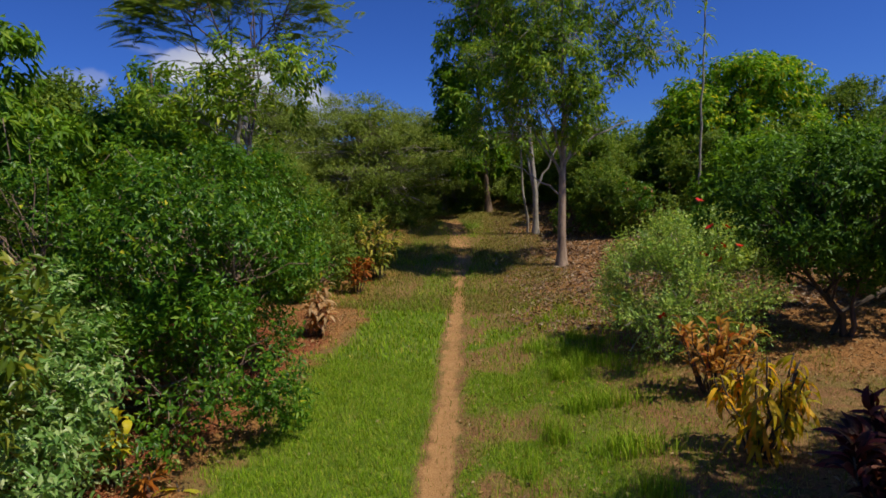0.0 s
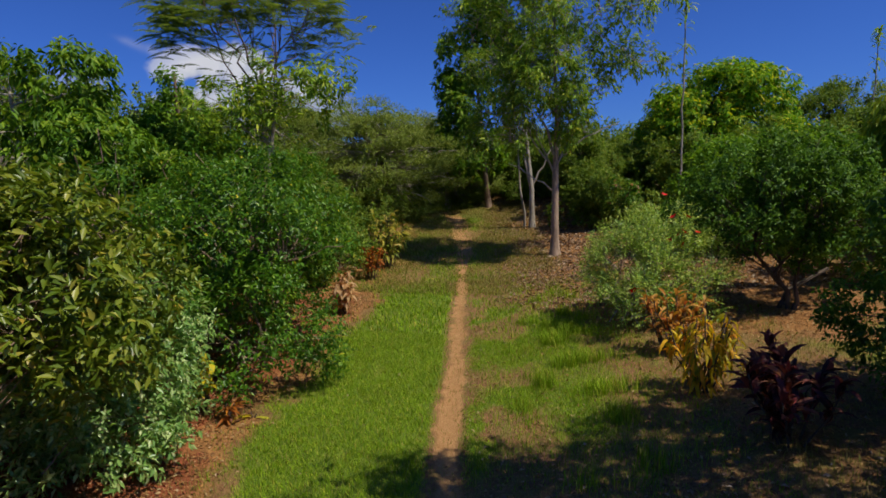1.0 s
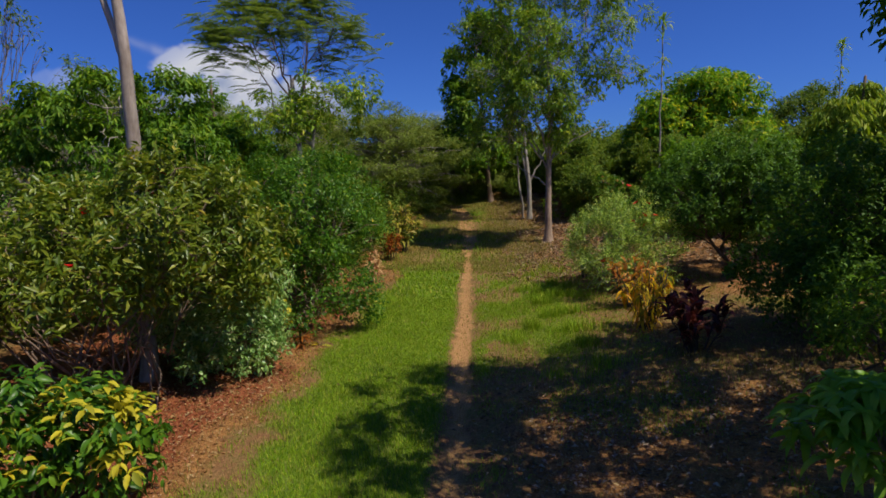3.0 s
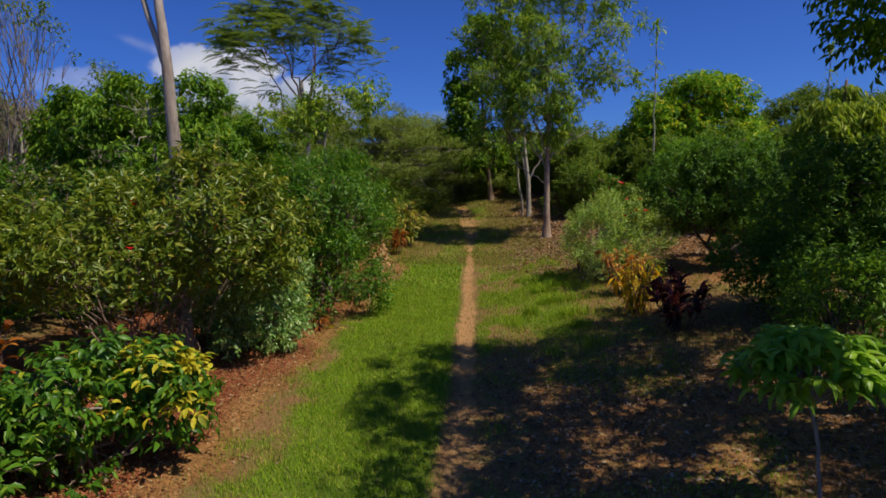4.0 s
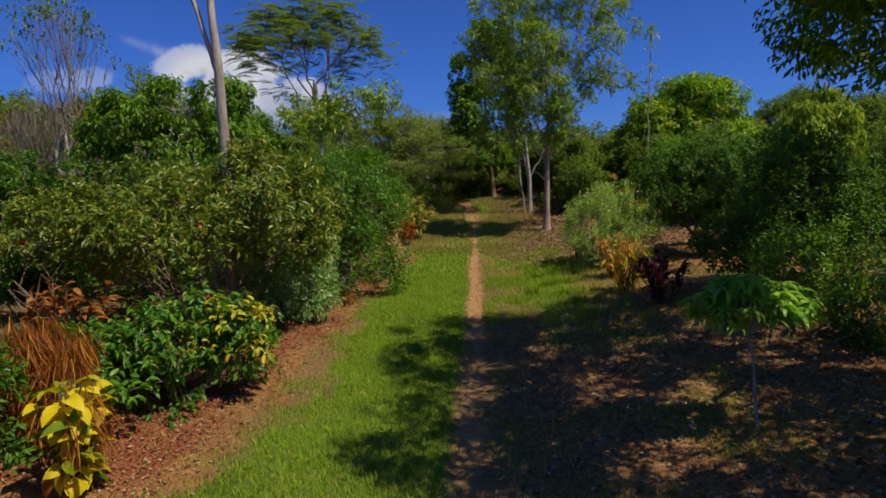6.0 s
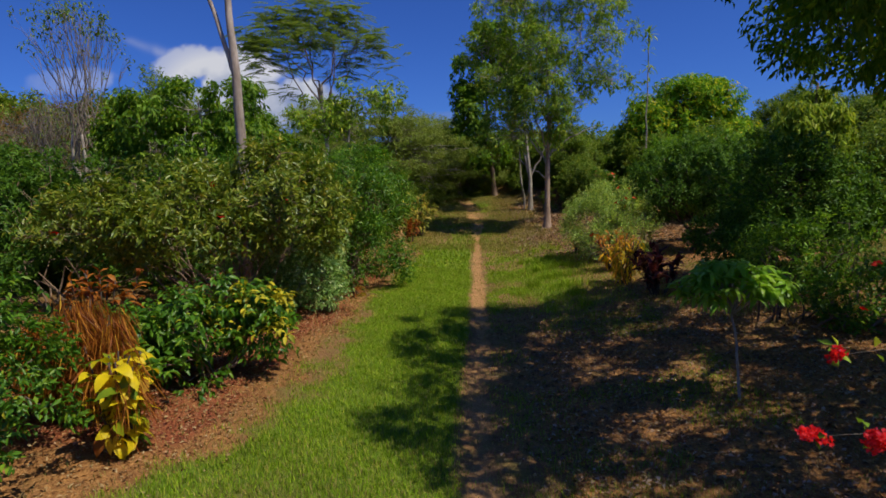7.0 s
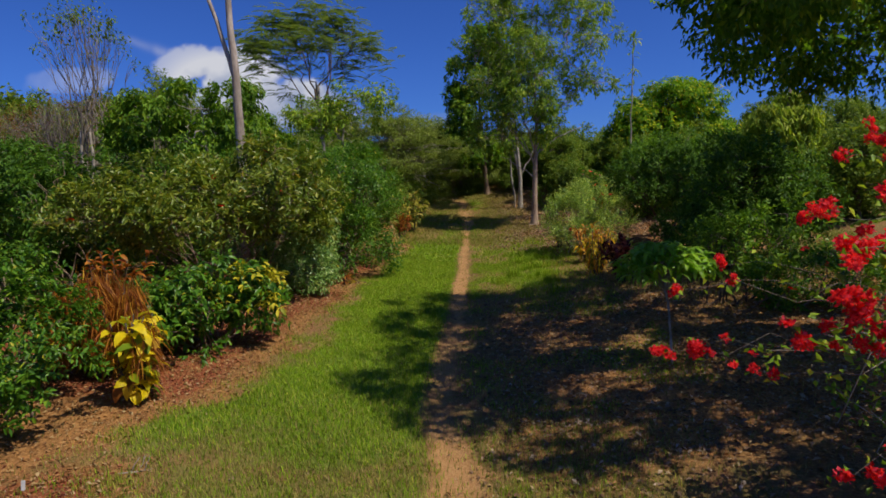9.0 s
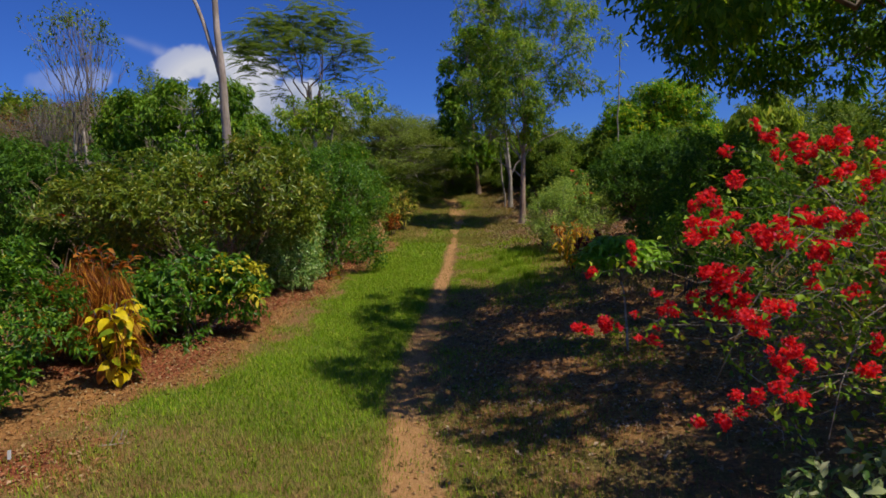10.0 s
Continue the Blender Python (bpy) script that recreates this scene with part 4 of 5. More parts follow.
# dark and bright trees behind the left shrubs
plant("broadleaf_tree", "bright green broad-leaved tree behind the shrubs", "tree", (-12.2, 16.0), [((0, 0, 3.1), (2.4, 2.0, 1.4)), ((2.3, 0.5, 3.0), (1.8, 1.8, 1.3)), ((-2.5, 0, 2.9), (1.9, 1.8, 1.5)), ((-2.2, 0, 4.2), (1.0, 1.0, 0.8))], 140, 0.46, 2800, 8, 0.42, 0.27, 0.09, LEAF_BRIGHT, BARK_BROWN, trunk=[(0, 0, 0, 0.16), (0.1, 0, 2.2, 0.13), (0, 0.1, 4.4, 0.05)], seed=51, droop=0.6)
plant("small_tree", "slender tree with bright green hanging leaves behind the hedge", "tree", (-7.5, 7.0), [((0.8, 0.3, 4.75), (0.6, 0.7, 0.5)), ((-0.5, 0, 4.75), (0.95, 0.9, 0.55)), ((-1.7, 0.2, 4.3), (1.0, 0.9, 0.6)), ((0.9, 0.3, 3.8), (0.9, 0.8, 0.4)), ((-0.6, 0, 3.7), (1.1, 1.0, 0.5)), ((-2.3, 0, 3.2), (0.9, 0.9, 0.6))], 74, 0.27, 1150, 8, 0.3, 0.19, 0.058, LEAF_BRIGHT, BARK_GREY, trunk=[(0, 0, 0, 0.07), (0.1, 0, 2.4, 0.055), (-0.1, 0, 4.9, 0.02)], seed=55, droop=0.9, split=True, mains=True)
plant("conical_tree", "dark green tree with a pointed crown", "tree", (-12.1, 21.6), [((0, 0, 2.6), (2.2, 2.0, 1.8)), ((0, 0, 4.2), (1.1, 1.1, 1.2)), ((0.1, 0, 5.6), (0.4, 0.4, 0.9))], 120, 0.4, 2300, 7, 0.35, 0.24, 0.09, LEAF_DARK, BARK_BROWN, trunk=[(0, 0, 0, 0.18), (0, 0, 3, 0.14), (0, 0, 6.6, 0.05)], seed=52, droop=0.5)
plant("dark_shrub", "dark green bush in the shade under the trees", "shrub", (-8.8, 2.6), [((0, 0, 1.7), (1.6, 1.5, 1.3)), ((-1.8, 0.4, 1.8), (1.6, 1.6, 1.4)), ((1.2, 1.6, 1.6), (1.3, 1.3, 1.2))], 150, 0.32, 3600, 7, 0.22, 0.12, 0.05, LEAF_DEEP, BARK_BROWN, stems=14, seed=53, low=-0.9)
plant("dry_thicket", "brown leafless thicket behind the trees", "shrub", (-15.2, 11.5), [((0, 0, 3.7), (2.4, 1.5, 1.8)), ((-3, 0, 3.7), (2.4, 1.5, 1.8))], 190, 0.5, 1500, 6, 0.4, 0.1, 0.024, LEAF_DRY, BARK_TAN, stems=60, stem_r=0.035, seed=54, twigs=7)

# -- right of the path --
hib_r, hr_cl = plant("hibiscus", "pale grey-green hibiscus bush with red flowers", "shrub", (3.75, 8.75), [((0, 0, 1.2), (0.9, 0.9, 1.0)), ((-0.5, -0.5, 0.8), (0.7, 0.6, 0.7)), ((0.5, 0.2, 1.7), (0.7, 0.7, 0.75)), ((-0.4, 0.5, 1.2), (0.7, 0.7, 0.8)), ((0.75, -0.3, 0.9), (0.6, 0.6, 0.8))], 130, 0.17, 3600, 7, 0.3, 0.065, 0.024, LEAF_GREY, BARK_GREY, stems=22, stem_r=0.014, seed=61, low=-0.9, up=1.1, spread=0.6, twigs=1)
flowers(hib_r, hr_cl, 11, HIBISCUS, 4, (0.3, -1, 0.4), at=((0.25, -0.7, 2.15), (0.7, -0.65, 1.85), (0.12, -0.55, 2.55)))
croton("orange and straw-coloured croton with drooping leaves", 3.65, 6.9, 1.15, 0.72, CROTON_ORANGE, 260, 27, 0.23, 0.04, (50, -25), 22)
croton("yellow croton with long hanging leaves", 3.45, 5.1, 1.2, 0.62, CROTON_YELLOW, 300, 28, 0.27, 0.036, (-10, -90), 24, tilt=(0.3, 0.0))
croton("dark red croton with pink young leaves", 3.8, 3.4, 1.05, 0.82, CROTON_RED, 300, 29, 0.32, 0.055, (60, -30), 16)
croton("yellow croton behind the hibiscus", 3.2, 10.4, 0.9, 0.3, CROTON_YELLOW, 60, 30, 0.2, 0.05)
tree_d = dict(leaf_l=0.1, leaf_w=0.045, mat=LEAF_DEEP, bark=BARK_DARK, low=-0.75)
plant("dark_tree", "small dark green tree with a dense low crown", "tree", (6.6, 9.0), [((-0.5, 0, 2.15), (1.4, 1.3, 1.05)), ((0.8, 0.3, 1.8), (1.1, 1.1, 0.9)), ((-1.2, 0.6, 1.7), (0.9, 0.9, 0.7)), ((0.3, 0, 2.7), (0.8, 0.8, 0.6))], 125, 0.32, 3900, 7, 0.2, stems=4, stem_r=0.05, seed=62, group="dark trees beside the path", **tree_d)
plant("dark_tree", "dark green shrubby tree with hanging branches", "tree", (6.3, 3.9), [((0, 0, 1.9), (1.15, 1.1, 0.95)), ((0.9, -0.2, 1.6), (1.0, 1.0, 0.9)), ((-0.6, 0.2, 1.2), (0.8, 0.9, 0.8)), ((0, -0.7, 0.95), (1.0, 0.8, 0.7)), ((-0.3, -1.3, 0.75), (0.8, 0.7, 0.5))], 150, 0.3, 3400, 7, 0.22, trunk=[(0, 0, 0, 0.06), (0.1, 0, 1.0, 0.05), (0.2, 0, 2.2, 0.03)], seed=63, group="dark trees beside the path", **tree_d)
plant("dark_tree", "broad dark green tree", "tree", (9.5, 14.5), [((0, 0, 1.6), (1.9, 1.7, 1.15)), ((-1.8, 0.5, 1.6), (1.3, 1.3, 1.2)), ((2.2, 0.2, 1.5), (1.8, 1.5, 1.15))], 110, 0.48, 3200, 7, 0.3, 0.16, 0.07, LEAF_DARK, BARK_DARK, trunk=[(0, 0, 0, 0.14), (0, 0, 1.5, 0.11), (0, 0, 3.0, 0.05)], seed=64, low=-0.9)
plant("mango_tree", "round dense mango tree with a yellow-green top", "tree", (10.9, 24.0), [((0, 0, 2.5), (2.9, 2.6, 2.55)), ((-1.2, 0, 1.9), (2.0, 2.0, 2.0)), ((1.8, -0.2, 3.9), (0.95, 0.95, 0.95)), ((1.6, 0, 1.9), (1.7, 1.7, 1.9)), ((0.1, -0.4, 4.3), (1.5, 1.4, 0.8))], 210, 0.5, 5000, 8, 0.35, 0.24, 0.075, LEAF_MANGO, BARK_DARK, trunk=[(0, 0, 0, 0.25), (0, 0, 2, 0.2), (0, 0, 4, 0.1)], seed=65, low=-0.9, droop=0.5)
plant("mango_tree", "young tree with drooping lime-green new leaves", "tree", (11.9, 13.2), [((0, 0, 2.3), (1.05, 1.0, 1.0)), ((0.3, 0, 3.4), (0.65, 0.65, 0.7)), ((-0.7, -0.3, 3.1), (0.5, 0.5, 0.8)), ((0.6, 0, 2.6), (0.6, 0.6, 0.8))], 50, 0.27, 1400, 9, 0.3, 0.3, 0.055, LEAF_LIME, BARK_BROWN, trunk=[(0, 0, 0, 0.12), (0, 0, 2, 0.1), (0.2, 0, 4.6, 0.04)], seed=66, droop=1.3)


def open_tree(name, label, x, y, trunk, lobes, clump_n, shoots, seed, mat, leaf=(0.17, 0.045), clump_r=0.42, bark=BARK_BROWN, **kw):
    return plant(name, label, "tree", (x, y), lobes, clump_n, clump_r, shoots, 7, 0.3, leaf[0], leaf[1], mat, bark, trunk=trunk, seed=seed, twigs=4, split=True, **kw)


main_tree, _ = open_tree("open_tree", "tall open-crowned tree with a straight brown trunk", 2.93, 16.8, [(0, 0, 0, 0.15), (0.02, 0, 1.5, 0.115), (0.05, 0, 2.9, 0.1), (0.1, 0, 4.2, 0.06), (0.05, 0.1, 7.0, 0.035), (0.2, 0, 9.9, 0.015)],
          [((0.0, 0, 10.2), (1.6, 1.5, 0.75)), ((-1.7, 0, 9.1), (1.3, 1.3, 0.65)), ((1.9, 0.2, 9.1), (1.2, 1.2, 0.75)), ((-2.5, 0.3, 7.7), (0.9, 1.0, 0.55)), ((-0.7, -0.4, 7.6), (1.4, 1.3, 0.55)), ((1.5, -0.3, 7.6), (1.4, 1.3, 0.5)), ((2.7, 0, 6.3), (1.1, 1.0, 0.34)), ((2.6, 0.2, 8.3), (0.9, 0.9, 0.5)), ((0.1, -0.5, 6.4), (1.5, 1.4, 0.45)), ((-1.7, -0.2, 5.9), (1.2, 1.1, 0.5)), ((-1.4, 0, 4.8), (0.9, 0.9, 0.4)), ((0.9, 0, 5.1), (1.0, 0.9, 0.35)), ((-0.3, -0.6, 5.4), (1.4, 1.1, 0.45)), ((0.4, 0.3, 8.6), (1.6, 1.4, 0.6)), ((-1.5, -0.3, 3.9), (1.2, 1.0, 0.7)), ((-0.5, -0.5, 4.5), (1.3, 1.1, 0.7)), ((1.0, -0.2, 4.1), (0.9, 0.8, 0.5))], 290, 4300, 71, LEAF_TREE, (0.18, 0.045), 0.34, droop=0.75, bark=BARK_TREE, branch_bark=BARK_GREY, mains=True)
for a, b, r in (((0.03, 0, 2.1), (-1.5, -0.3, 3.1), 0.03), ((0.04, 0, 3.1), (2.1, 0.1, 4.3), 0.045), ((0.03, 0, 2.6), (-0.8, 0.1, 4.6), 0.035), ((0.04, 0, 2.7), (-1.7, 0.1, 5.2), 0.042), ((0.05, 0, 2.95), (1.5, -0.3, 5.7), 0.046), ((0.05, 0, 3.2), (-0.8, -0.4, 6.3), 0.05), ((0.05, 0, 3.3), (0.9, 0.3, 6.9), 0.052)):
    low_limb = Acc()
    tube(low_limb, limb(np.random.default_rng(int(r * 999)), a, b, 9, 0.03, 0.06), np.linspace(r, 0.012, 9), 7)
    part("limb", low_limb, BARK_GREY, main_tree, smooth=True)
rear_tree, _ = open_tree("open_tree", "tall tree with forked pale stems behind another", 2.65, 22.1, [(0, 0, 0, 0.12), (0, 0, 1.6, 0.1), (-0.25, 0, 4.5, 0.06), (-0.7, 0.1, 8.0, 0.03)],
          [((-0.7, 0, 6.6), (1.6, 1.4, 0.9)), ((0.3, 0, 8.0), (1.4, 1.3, 0.8)), ((-1.2, 0.1, 5.0), (1.0, 1.0, 0.6))], 60, 1000, 72, LEAF_TREE, droop=0.6, bark=BARK_GREY)
for a, b, r in (((0, 0, 1.5), (-0.95, 0.2, 6.2), 0.06), ((0, 0, 1.7), (0.9, 0.1, 3.4), 0.05), ((-0.3, 0.3, 0), (-0.65, 0.3, 5.2), 0.055)):
    side_stem = Acc()
    tube(side_stem, limb(np.random.default_rng(int(r * 999)), a, b, 9, 0.015), np.linspace(r, 0.02, 9), 7)
    part("stem", side_stem, BARK_GREY, rear_tree, smooth=True)
open_tree("broadleaf_tree", "mid-green tree with large drooping leaves", 0.9, 27.2, [(0, 0, 0, 0.14), (-0.2, 0, 3.0, 0.11), (-0.6, 0, 8.5, 0.04)],
          [((-0.7, -0.2, 2.4), (1.2, 1.1, 0.9)), ((-1.1, 0, 5.2), (1.5, 1.3, 1.4)), ((-0.5, 0, 7.5), (1.6, 1.3, 1.3)), ((-1.7, 0, 3.7), (1.2, 1.1, 0.8)), ((-0.2, 0, 9.2), (1.1, 1.0, 0.8))], 90, 1900, 73, LEAF_BRIGHT, (0.3, 0.1), 0.5, droop=0.6)


def tall_pole(x, y, high=1.0):
    rng = np.random.default_rng(8)
    ob = thing("slender_tree", (x, y, Z(x, y)), "thin bare-stemmed young tree with a leafy tuft on top", "tree")
    wood, lf = Acc(), Acc()
    p = limb(rng, (0, 0, 0), (0.15, 0, 7.6 * high), 12, 0.006)
    tube(wood, p, np.linspace(0.045, 0.02, 12), 7)
    for zz, n, ln in ((7.6, 26, 0.55), (7.0, 10, 0.4), (6.3, 12, 0.45), (5.6, 8, 0.4)):
        d = ball(rng, n, -0.5)
        leaves(lf, np.tile([[0.13, 0, zz * high]], (n, 1)) + rng.normal(0, 0.08, (n, 3)), d, np.tile([[0, 0, 1.0]], (n, 1)), np.full(n, ln) * rng.uniform(0.6, 1, n), np.full(n, 0.08), 0.1, 0.3, True)
    part("trunk", wood, BARK_GREY, ob, smooth=True)
    part("crown", lf, LEAF_TREE, ob)


tall_pole(7.5, 18.5)
tall_pole(18.2, 25.4, 0.78)


def umbrella_sapling():
    """Sapling with a parasol of drooping palmate leaves, each leaf a part."""
    rng = np.random.default_rng(81)
    x, y = 3.05, -2.35
    ob = thing("sapling", (x, y, Z(x, y)), "sapling with a thin stem and a parasol of drooping palmate leaves", "tree")
    wood = Acc()
    st = limb(rng, (0, 0, 0), (-0.1, 0.1, 1.3), 9, 0.012)
    tube(wood, st, np.linspace(0.018, 0.011, 9), 7)
    v0, pal = strap_mesh("leaflet", SAPLING_LEAF, 0.22, 0.055, (5, -85)), []
    v = np.empty(len(v0.vertices) * 3)
    v0.vertices.foreach_get("co", v)
    v = v.reshape(-1, 3)
    t = np.array([tuple(p.vertices) for p in v0.polygons])
    for s in range(3):
        acc = joined([(v * rng.uniform(0.75, 1.15), t, pose(0, 0, 0, rng.normal(0, 12), rng.normal(0, 10), 360 / 7 * i + rng.normal(0, 8))) for i in range(7)])
        pal.append(mesh_of("leaf", np.concatenate(acc.v), np.concatenate(acc.t), SAPLING_LEAF, True))
    for i in range(110):
        an, rr = rng.uniform(0, 6.3), 0.6 * rng.random() ** 0.5
        tip = E3(-0.1 + rr * math.cos(an), 0.1 + rr * math.sin(an), 1.55 - 0.75 * rr * rr + rng.normal(0, 0.06))
        br = Acc()
        tube(br, limb(rng, st[rng.integers(6, 9)], tip, 5, 0.03, 0.1), np.linspace(0.008, 0.003, 5), 4)
        stalk = part("leaf_stalk", br, BARK_GREY, ob, smooth=True)
        lf = part("leaf", pal[i % 3], None, stalk)
        lf.location, lf.rotation_euler = tip, (rng.normal(0, 0.25) + 0.3 * rr * math.sin(an) * -1, 0.3 * rr * math.cos(an) + rng.normal(0, 0.2), rng.uniform(0, 6.3))
    part("trunk", wood, BARK_GREY, ob, smooth=True)


umbrella_sapling()


def bougainvillea():
    """Sprawling bush of arching pale canes with small leaves and heads of red bracts."""
    rng = np.random.default_rng(91)
    x, y = 4.4, -6.8
    z = Z(x, y)
    ob = thing("bougainvillea", (x, y, z), "sprawling bougainvillea with arching pale canes and red flower heads", "shrub")
    lf, spots, fine = Acc(), [], Acc()

    def dress(q, m, scatter_r):
        leaves(lf, q[rng.integers(0, len(q), m)] + rng.normal(0, scatter_r, (m, 3)), ball(rng, m), unit(ball(rng, m) + [0, 0, 1.0]), rng.uniform(0.035, 0.075, m), rng.uniform(0.022, 0.042, m))

    for i in range(96):
        an, reach, hgt = rng.uniform(0, 6.3), rng.uniform(0.6, 1.7), rng.uniform(0.9, 2.75)
        b = E3(*rng.normal(0, 0.25, 2), 0.0)
        s = np.linspace(0, 1, 11)[:, None]
        p = b + E3(math.cos(an), math.sin(an), 0) * reach * s**1.4 + E3(0, 0, 1) * hgt * (np.sin(s * 2.1) / 0.95 - 0.25 * s**3 * reach) + rng.normal(0, 0.035, (11, 3))
        one = Acc()
        tube(one, p, np.linspace(rng.uniform(0.005, 0.011), 0.0025, 11), 5)
        cane = part("cane", one, BARK_TAN, ob, smooth=True)
        for _ in range(8):
            k = rng.integers(3, 11)
            e = p[k] + unit(rng.normal(0, 1, 3) + [0, 0, 0.2]) * rng.uniform(0.15, 0.5)
            q = limb(rng, p[k], e, 5, 0.06)
            tube(fine, q, np.linspace(0.0035, 0.0014, 5), 4)
            dress(q, 24, 0.055)
            if e[2] > 1.35 and e[1] < 0.2:
                spots.append((e + unit(e - E3(0, 0, 1.2)) * 0.13, cane))
    m = 12000
    v = ball(rng, m) * rng.random((m, 1)) ** 0.4
    clump = 0.5 + 0.5 * np.sin(v[:, 0] * 7 + 3 * v[:, 2]) * np.sin(v[:, 1] * 6 - 2) * np.sin(v[:, 2] * 8)
    v = v[rng.random(m) < 0.25 + 0.75 * clump]
    n = len(v)
    leaves(lf, v * [1.45, 1.15, 0.85] + [0.2, 0.2, 1.75], ball(rng, n), unit(ball(rng, n) + [0, 0, 1.0]), rng.uniform(0.035, 0.075, n), rng.uniform(0.022, 0.042, n))
    # long sprays that reach out over the open ground and up past the crown
    heads = []
    for ex, ey, ez, n, wide in (
            (1.75, -6.21, 1.51, 3, 0.03), (1.88, -6.47, 1.62, 6, 0.05), (2.18, -6.49, 1.55, 4, 0.05), (1.95, -7.26, 1.7, 1, 0.02), (1.98, -7.48, 1.94, 3, 0.03), (2.22, -7.44, 1.92, 5, 0.06), (2.39, -7.39, 1.94, 2, 0.02),
            (2.42, -6.71, 2.47, 7, 0.06), (2.37, -7.27, 2.07, 12, 0.06), (2.18, -8.1, 2.08, 6, 0.06), (2.35, -7.81, 1.53, 7, 0.06), (2.14, -7.62, 1.38, 2, 0.03), (2.22, -8.0, 2.38, 4, 0.04), (2.0, -7.75, 2.38, 2, 0.03), (2.13, -7.61, 2.3, 3, 0.04), (2.26, -7.54, 2.36, 4, 0.05),
            (2.11, -6.24, 2.09, 2, 0.02), (2.02, -6.64, 2.07, 2, 0.02), (1.82, -6.24, 1.93, 1, 0.01), (3.03, -6.29, 2.8, 5, 0.07), (2.99, -6.4, 2.92, 2, 0.02), (2.82, -6.49, 2.92, 2, 0.02), (2.6, -6.66, 2.78, 1, 0.02), (2.29, -7.5, 2.6, 1, 0.02),
            (2.61, -7.6, 1.69, 7, 0.09), (2.67, -7.6, 2.17, 4, 0.06), (2.55, -7.6, 2.38, 6, 0.07), (2.7, -7.6, 2.29, 5, 0.06), (2.84, -7.6, 2.39, 5, 0.07), (2.9, -7.6, 2.61, 4, 0.05), (2.64, -7.6, 2.75, 5, 0.05), (2.55, -7.6, 2.74, 3, 0.03), (2.78, -7.6, 2.74, 3, 0.04), (2.66, -7.6, 2.59, 2, 0.03), (2.98, -7.6, 1.76, 4, 0.06), (2.97, -7.6, 2.21, 3, 0.04), (2.86, -7.6, 2.0, 1, 0.02)):
        tip = E3(ex - x, ey - y, ez - z)
        foot = tip * [0.35, 0.35, 0.0] + E3(0.1, 0.1, 0.5 + 0.35 * tip[2])
        q = limb(rng, foot, tip, 9, 0.035, 0.12)
        one = Acc()
        tube(one, q, np.linspace(0.0035, 0.001, 9), 5)
        cane = part("cane", one, BARK_TAN, ob, smooth=True)
        dress(q[6:], 14, 0.04)
        heads += [(tip + rng.normal(0, wide, 3), rng.uniform(0.4, 0.6), cane) for _ in range(n)]
    part("canework", fine, BARK_GREY, ob, smooth=True)["kind"] = "stuff"
    part("foliage", lf, LEAF_TREE, ob)
    spots.sort(key=lambda k: -(k[0][0] * -0.4 + k[0][1] * -0.75 + k[0][2] * 0.5 + rng.normal(0, 0.3)))
    for i, (s, cane) in enumerate(spots[:60]):
        many = 4 if i % 6 == 0 else 1
        heads += [(s + rng.normal(0, 0.075, 3) * (many > 1), 0.35 + 0.55 * rng.random() ** 2, cane) for _ in range(many)]
    for s, size, cane in heads:
        f = part("flower_head", HEADS[rng.integers(3)], None, cane)
        f.location, f.rotation_euler = s, (rng.uniform(-1, 1), rng.uniform(-1, 1), rng.uniform(0, 6.3))
        f.scale = (size,) * 3


bougainvillea()
plant("variegated_shrub", "small shrub with white-edged leaves", "shrub", (3.35, -7.45), [((0, 0, 0.5), (0.65, 0.45, 0.33))], 44, 0.14, 560, 6, 0.14, 0.095, 0.042, LEAF_VARIEG, BARK_BROWN, stems=7, seed=92, rich=True, low=-0.9)
low_r, low_cl = plant("leafy_shrub", "low green shrub with a few red flowers", "shrub", (5.7, -0.2), [((0, 0, 0.45), (0.8, 0.7, 0.4)), ((0.9, 0.3, 0.45), (0.7, 0.7, 0.4))], 40, 0.22, 1100, 6, 0.15, 0.08, 0.035, LEAF_HEDGE, BARK_BROWN, stems=8, seed=93, low=-0.9)
flowers(low_r, low_cl, 5, HIBISCUS, 6)
plant("thin_shrub", "thin open shrub with small leaves", "shrub", (4.93, 0.55), [((0.1, 0, 1.0), (0.75, 0.65, 0.45)), ((-0.3, 0.1, 1.3), (0.4, 0.4, 0.3)), ((0.7, 0, 1.25), (0.5, 0.5, 0.35))], 40, 0.2, 560, 6, 0.18, 0.085, 0.035, LEAF_DARK, BARK_DARK, stems=9, stem_r=0.018, seed=94, twigs=1)

